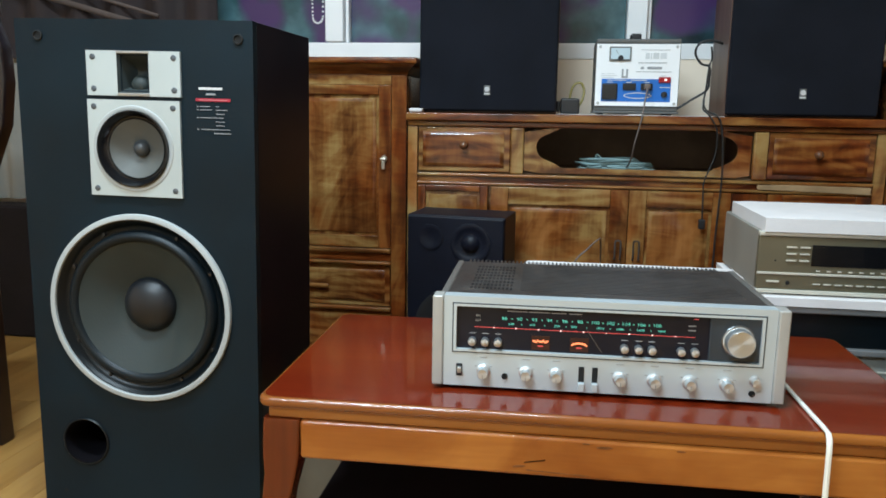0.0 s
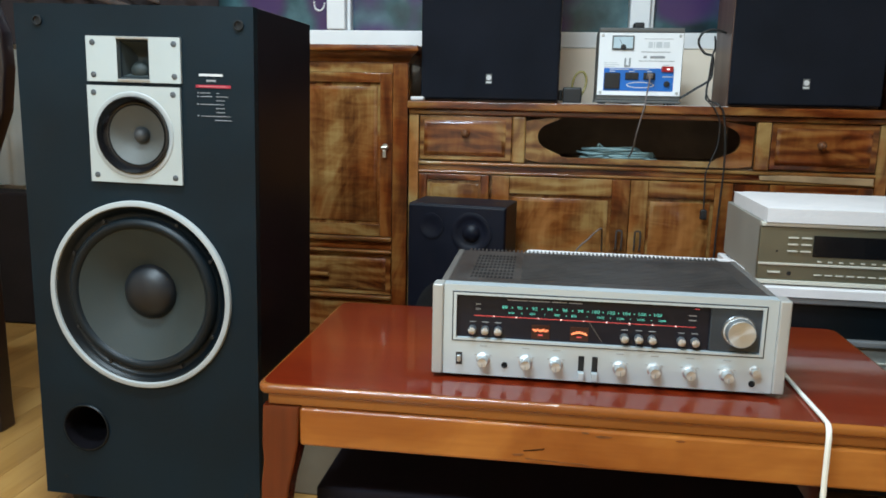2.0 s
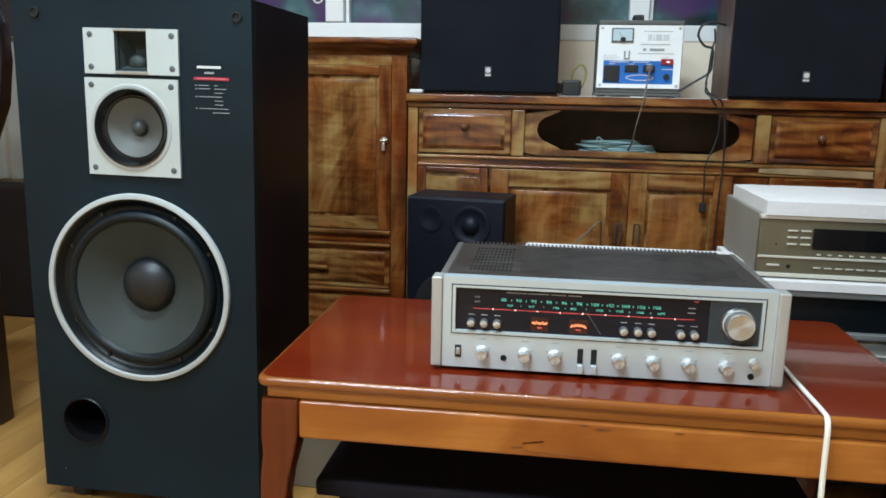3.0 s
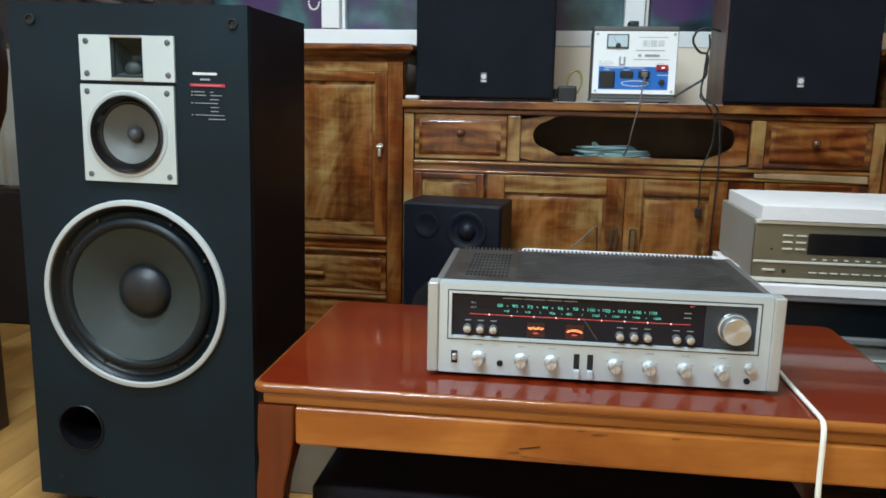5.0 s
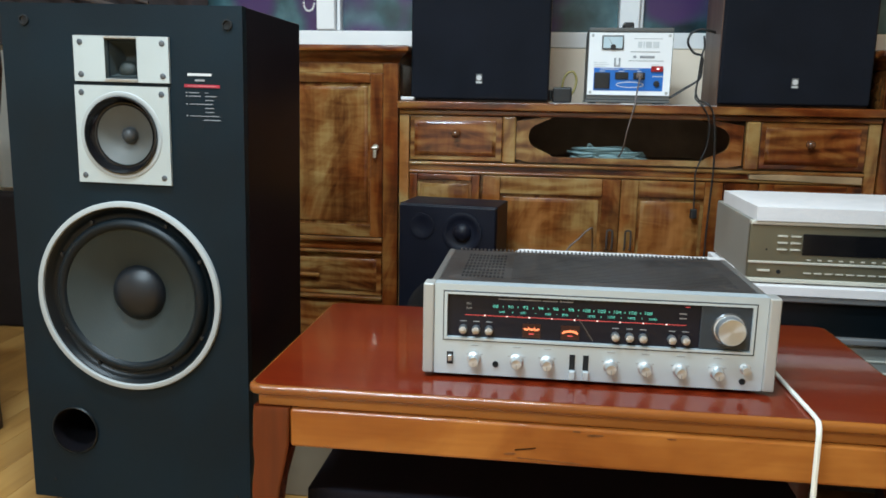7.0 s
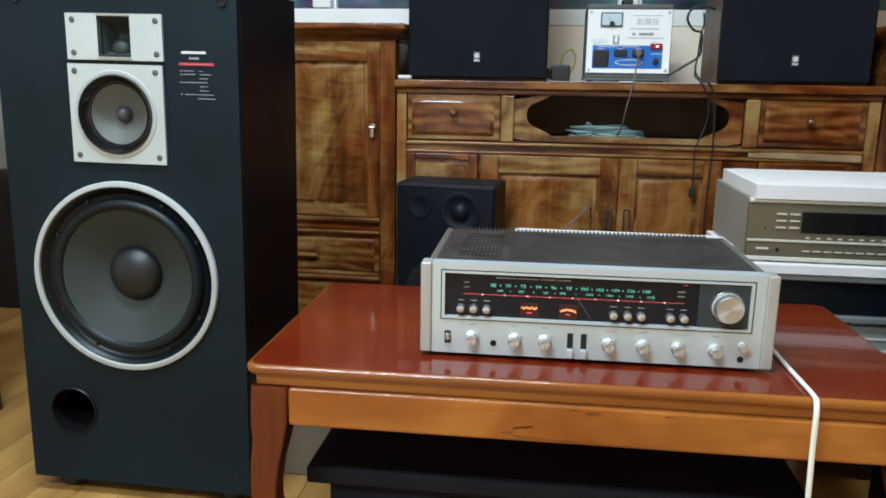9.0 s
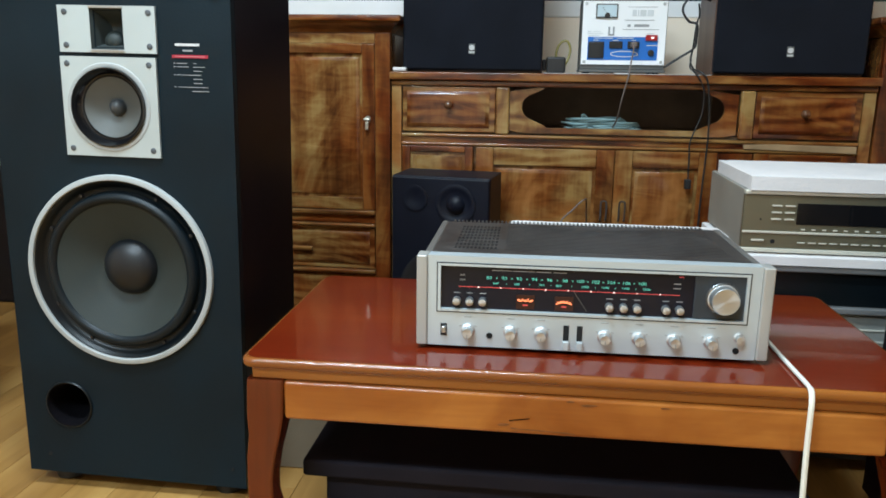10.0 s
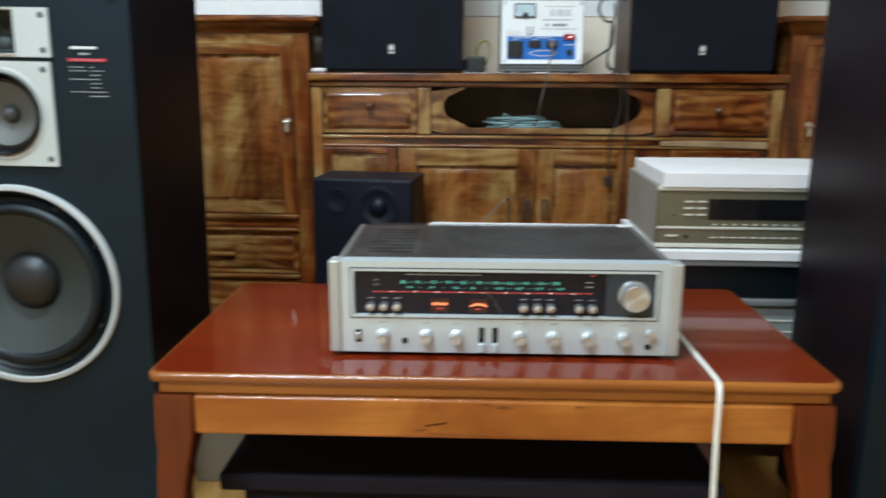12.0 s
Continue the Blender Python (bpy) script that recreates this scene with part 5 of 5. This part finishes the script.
    for x0, x1, z in ((-0.085, -0.030, 0.1010), (-0.018, 0.028, 0.1010), (0.066, 0.098, 0.081), (-0.030, -0.014, 0.0950), (0.022, 0.036, 0.0950), (-0.086, -0.070, 0.0950)):
        part("text_bar", box(x0, x1, -0.0060, -0.0054, z - 0.0011, z + 0.0011), "print_white", b)
    w = part("rocker_switch", box(0.062, 0.096, -0.012, -0.0042, 0.0945, 0.1105, 0.002), "red_switch", f, "lit red rocker switch")
    part("lamp", box(0.078, 0.085, -0.0128, -0.0121, 0.1005, 0.1045), "spark", w)
    part("base", box(-0.124, 0.124, 0.0, 0.165, 0.004, 0.0118, 0.002), "grey_case", s)
    for x in (-0.1, 0.1):
        for y in (0.02, 0.14):
            part("foot", lathe([(0.009, 0.0), (0.009, 0.0038), (0.0, 0.0038)], x, y, 0, "z", 12), "black", s)
    return s


stabiliser()


def adapter():
    a = thing("mains_adapter", pose(0.772, 2.845, 0.8475), "black plug-in power adapter lying on the cabinet", "adapter")
    part("body", box(-0.020, 0.036, -0.02, 0.03, 0.0, 0.046, 0.006, 3), "black", a)
    part("plug_side", box(-0.032, -0.0205, -0.012, 0.022, 0.006, 0.038, 0.004), "black", a)
    return a


adapter()
solid("shelf_liner", box(0.744, 1.212, 2.768, 3.15, 0.8462, 0.8473), "foam", "thin white liner sheet on the cabinet top", "liner")
solid("adapter_cable", tube([(0.80, 2.88, 0.862), (0.815, 2.89, 0.885), (0.822, 2.90, 0.915), (0.814, 2.90, 0.938), (0.800, 2.90, 0.940), (0.786, 2.90, 0.925), (0.780, 2.90, 0.896), (0.782, 2.90, 0.862), (0.79, 2.95, 0.850)], 0.0036), "cable_olive", "olive cable looped behind the power adapter", "cable")
solid("foam_scrap", box(0.305, 0.345, 2.775, 2.81, 0.8465, 0.858, 0.004), "foam", "small white foam scrap under the speaker", "packing foam")
solid("paper_label", box(0.944, 0.988, 2.7595, 2.7640, 0.846, 0.8495), "foam", "small white paper tag on the shelf edge", "label")
solid("socket_cable", tube([(1.001, 2.83, 0.928), (0.997, 2.80, 0.915), (0.989, 2.77, 0.880), (0.983, 2.758, 0.842), (0.976, 2.758, 0.811), (0.967, 2.765, 0.765), (0.964, 2.79, 0.730), (0.958, 2.83, 0.700), (0.95, 2.88, 0.690)], 0.0023), "cable_brown", "grey-brown cable from the stabiliser into the bay", "cable")
solid("black_cable", tube([(1.094, 2.87, 0.868), (1.135, 2.87, 0.895), (1.175, 2.87, 0.923), (1.180, 2.87, 0.955), (1.178, 2.87, 0.989), (1.156, 2.87, 0.997), (1.139, 2.87, 1.018), (1.136, 2.87, 1.036), (1.146, 2.87, 1.055), (1.171, 2.87, 1.064), (1.195, 2.87, 1.060), (1.212, 2.88, 1.056)], 0.0034), "cable_black", "black mains cable looped beside the stabiliser", "cable")
solid("hanging_cable", tube([(1.180, 2.87, 1.045), (1.176, 2.83, 1.01), (1.165, 2.80, 0.987), (1.160, 2.80, 0.922), (1.156, 2.80, 0.885), (1.164, 2.78, 0.862), (1.184, 2.760, 0.852), (1.200, 2.758, 0.828), (1.210, 2.758, 0.761), (1.214, 2.76, 0.673), (1.212, 2.76, 0.598), (1.208, 2.758, 0.486), (1.205, 2.755, 0.40), (1.18, 2.75, 0.20), (1.15, 2.70, 0.006)], 0.0026), "cable_black", "black cable hanging down the cabinet front", "cable")
solid("thin_cable", tube([(1.158, 2.80, 0.890), (1.154, 2.79, 0.868), (1.162, 2.765, 0.855), (1.176, 2.757, 0.838), (1.192, 2.757, 0.801), (1.191, 2.757, 0.74), (1.176, 2.757, 0.695), (1.165, 2.757, 0.658), (1.166, 2.757, 0.624), (1.168, 2.757, 0.554)], 0.0022), "cable_black", "thin dark cable hanging before the cabinet", "cable")
solid("cable_plug", box(1.159, 1.177, 2.750, 2.766, 0.527, 0.555, 0.003), "cable_black", "small black plug hanging on a thin cable", "plug")


def coil():
    c = thing("coiled_cable", pose(0.925, 2.90, 0.676), "coil of grey-green network cable in the open bay", "cable")
    rng = random.Random(7)
    for k in range(11):
        pts = []
        cx, cy, z = rng.uniform(-0.025, 0.025), rng.uniform(-0.012, 0.012), 0.0045 + 0.003 * k
        a, b, ph = rng.uniform(0.07, 0.115), rng.uniform(0.035, 0.06), rng.uniform(0, 6)
        for i in range(13):
            t = ph + i / 12 * 2 * math.pi * 0.96
            pts.append((cx + a * math.cos(t), cy + b * math.sin(t), z + 0.006 * rng.random()))
        part("loop", tube(pts, 0.0032, 6, 4), "cable_teal", c)
    part("loose_end", tube([(-0.085, -0.03, 0.014), (-0.06, -0.035, 0.03), (-0.057, -0.038, 0.052), (-0.025, -0.038, 0.029), (0.035, -0.035, 0.022)], 0.0032, 6, 5), "cable_teal", c)
    part("loose_end", tube([(0.095, -0.02, 0.009), (0.045, -0.035, 0.03), (-0.025, -0.04, 0.036), (-0.065, -0.03, 0.024)], 0.0032, 6, 5), "cable_teal", c)
    return c


coil()
solid("cable_connector", box(0.742, 0.762, 2.835, 2.846, 0.6755, 0.684, 0.002), "cable_white", "small white cable connector in the open bay", "connector")
solid("slack_cable", tube([(0.80, 2.60, 0.0075), (0.79, 2.52, 0.25), (0.797, 2.50, 0.44), (0.838, 2.50, 0.501), (0.865, 2.51, 0.525), (0.876, 2.60, 0.500), (0.885, 2.70, 0.400)], 0.0022), "cable_brown", "thin brown cable in front of the cabinet doors", "cable")


foam("foam_board", 0.675, 1.125, 2.052, 2.072, 0.4005, 0.5448, "white packing foam standing behind the receiver", 9)


# ---- left side of the room ----
def chair():
    c = thing("carved_chair", pose(-0.66, 2.12, 0), "dark carved wooden armchair by the loudspeaker", "chair")
    part("leg", prism([(-0.02, 0.0), (0.052, 0.0), (0.050, 0.06), (0.050, 0.12), (0.048, 0.45), (0.060, 0.62), (-0.03, 0.62), (-0.03, 0.12)], 0.0, 0.055, 0.006), "chair", c)
    part("leg", prism([(-0.52, 0.0), (-0.47, 0.0), (-0.47, 0.62), (-0.52, 0.62)], 0.0, 0.055, 0.006), "chair", c)
    part("leg", prism([(-0.02, 0.0), (0.03, 0.0), (0.02, 0.42), (-0.03, 0.42)], -0.45, -0.40, 0.006), "chair", c)
    part("leg", prism([(-0.52, 0.0), (-0.47, 0.0), (-0.47, 0.42), (-0.52, 0.42)], -0.45, -0.40, 0.006), "chair", c)
    part("seat", box(-0.53, 0.04, -0.47, 0.06, 0.4205, 0.455, 0.008), "chair", c)
    part("backrest", prism([(-0.50, 0.6205), (0.060, 0.6205), (0.085, 0.70), (0.130, 0.80), (0.145, 0.90), (0.142, 0.98), (0.12, 1.04), (0.13, 1.09), (0.08, 1.16), (-0.02, 1.20), (-0.25, 1.20), (-0.48, 1.16), (-0.55, 0.92), (-0.53, 0.72)], 0.002, 0.045, 0.008), "chair", c)
    return c


chair()


def white_curtain():
    bm = bmesh.new()
    rows = []
    for z in (0.50, 1.0):
        rows.append([(bm.verts.new((-1.75 + i * 0.012, 3.12 + 0.012 * math.sin(i * 0.9), z)), bm.verts.new((-1.75 + i * 0.012, 3.128 + 0.012 * math.sin(i * 0.9), z))) for i in range(70)])
    for i in range(69):
        for k in (0, 1):
            bm.faces.new((rows[0][i][k], rows[0][i + 1][k], rows[1][i + 1][k], rows[1][i][k]))
        bm.faces.new((rows[0][i][0], rows[0][i + 1][0], rows[0][i + 1][1], rows[0][i][1]))
    return solid("curtain", bm, "curtain", "pale cloth curtain with pleats by the window", "curtain")


white_curtain()


def dark_curtain():
    bm = bmesh.new()
    rows = []
    for z in (1.02, 2.4):
        rows.append([(bm.verts.new((-2.2 + i * 0.02, 3.145 + 0.022 * math.sin(i * 0.8), z)), bm.verts.new((-2.2 + i * 0.02, 3.152 + 0.022 * math.sin(i * 0.8), z))) for i in range(88)])
    for i in range(87):
        for k in (0, 1):
            bm.faces.new((rows[0][i][k], rows[0][i + 1][k], rows[1][i + 1][k], rows[1][i][k]))
        bm.faces.new((rows[0][i][0], rows[0][i + 1][0], rows[0][i + 1][1], rows[0][i][1]))
    c = solid("dark_curtain", bm, "curtain_dark", "dark brown pleated curtain beside the window", "curtain")
    # Slanting folds: the highlight on them is put into a paler colour.
    part("hem", tube([(-1.60, 3.118, 1.372), (-1.30, 3.116, 1.291), (-1.035, 3.116, 1.219), (-0.823, 3.118, 1.161), (-0.70, 3.118, 1.127)], 0.007, flat=1.6), "fold_highlight", c, "slanting curtain fold, its highlight in paler colour")
    part("hem", tube([(-1.30, 3.118, 1.345), (-1.00, 3.116, 1.262), (-0.80, 3.116, 1.205), (-0.66, 3.118, 1.165)], 0.004, flat=1.6), "fold_highlight", c)
    return c


dark_curtain()
solid("low_bench", box(-1.9, -0.60, 2.98, 3.10, 0.0, 0.49, 0.01), "bench", "dark wooden bench along the wall", "bench")


# ---- floor planks ----
def planks():
    shapes = []
    for k in range(3):
        shapes.append(mesh_of("plank", box(0.0003, 0.0906, 0.0003, 0.8997, -0.011, 0.0, 0.0008, 1), "floor"))
    rng = random.Random(11)
    placed, rest = 0, bmesh.new()
    for i in range(77):
        x = -3.0 + i * 0.0909
        y = -2.6 - rng.random() * 0.85
        while y < 3.19:
            near = -1.5 < x < 0.6 and 1.0 < y + 0.9 and y + 0.9 < 3.2
            if near and placed < 295:
                ob = new("plank", shapes[rng.randrange(3)])
                ob.parent = FLOOR
                ob.matrix_basis = pose(x, y, 0)
                placed += 1
            else:
                box(x + 0.0003, x + 0.0906, max(y, -2.6) + 0.0003, min(y + 0.8997, 3.199), -0.011, 0.0, bm=rest)
            y += 0.9
    tagged(part("planks_far", rest, "floor", FLOOR, "the rest of the floor strips"), kind="stuff")


planks()
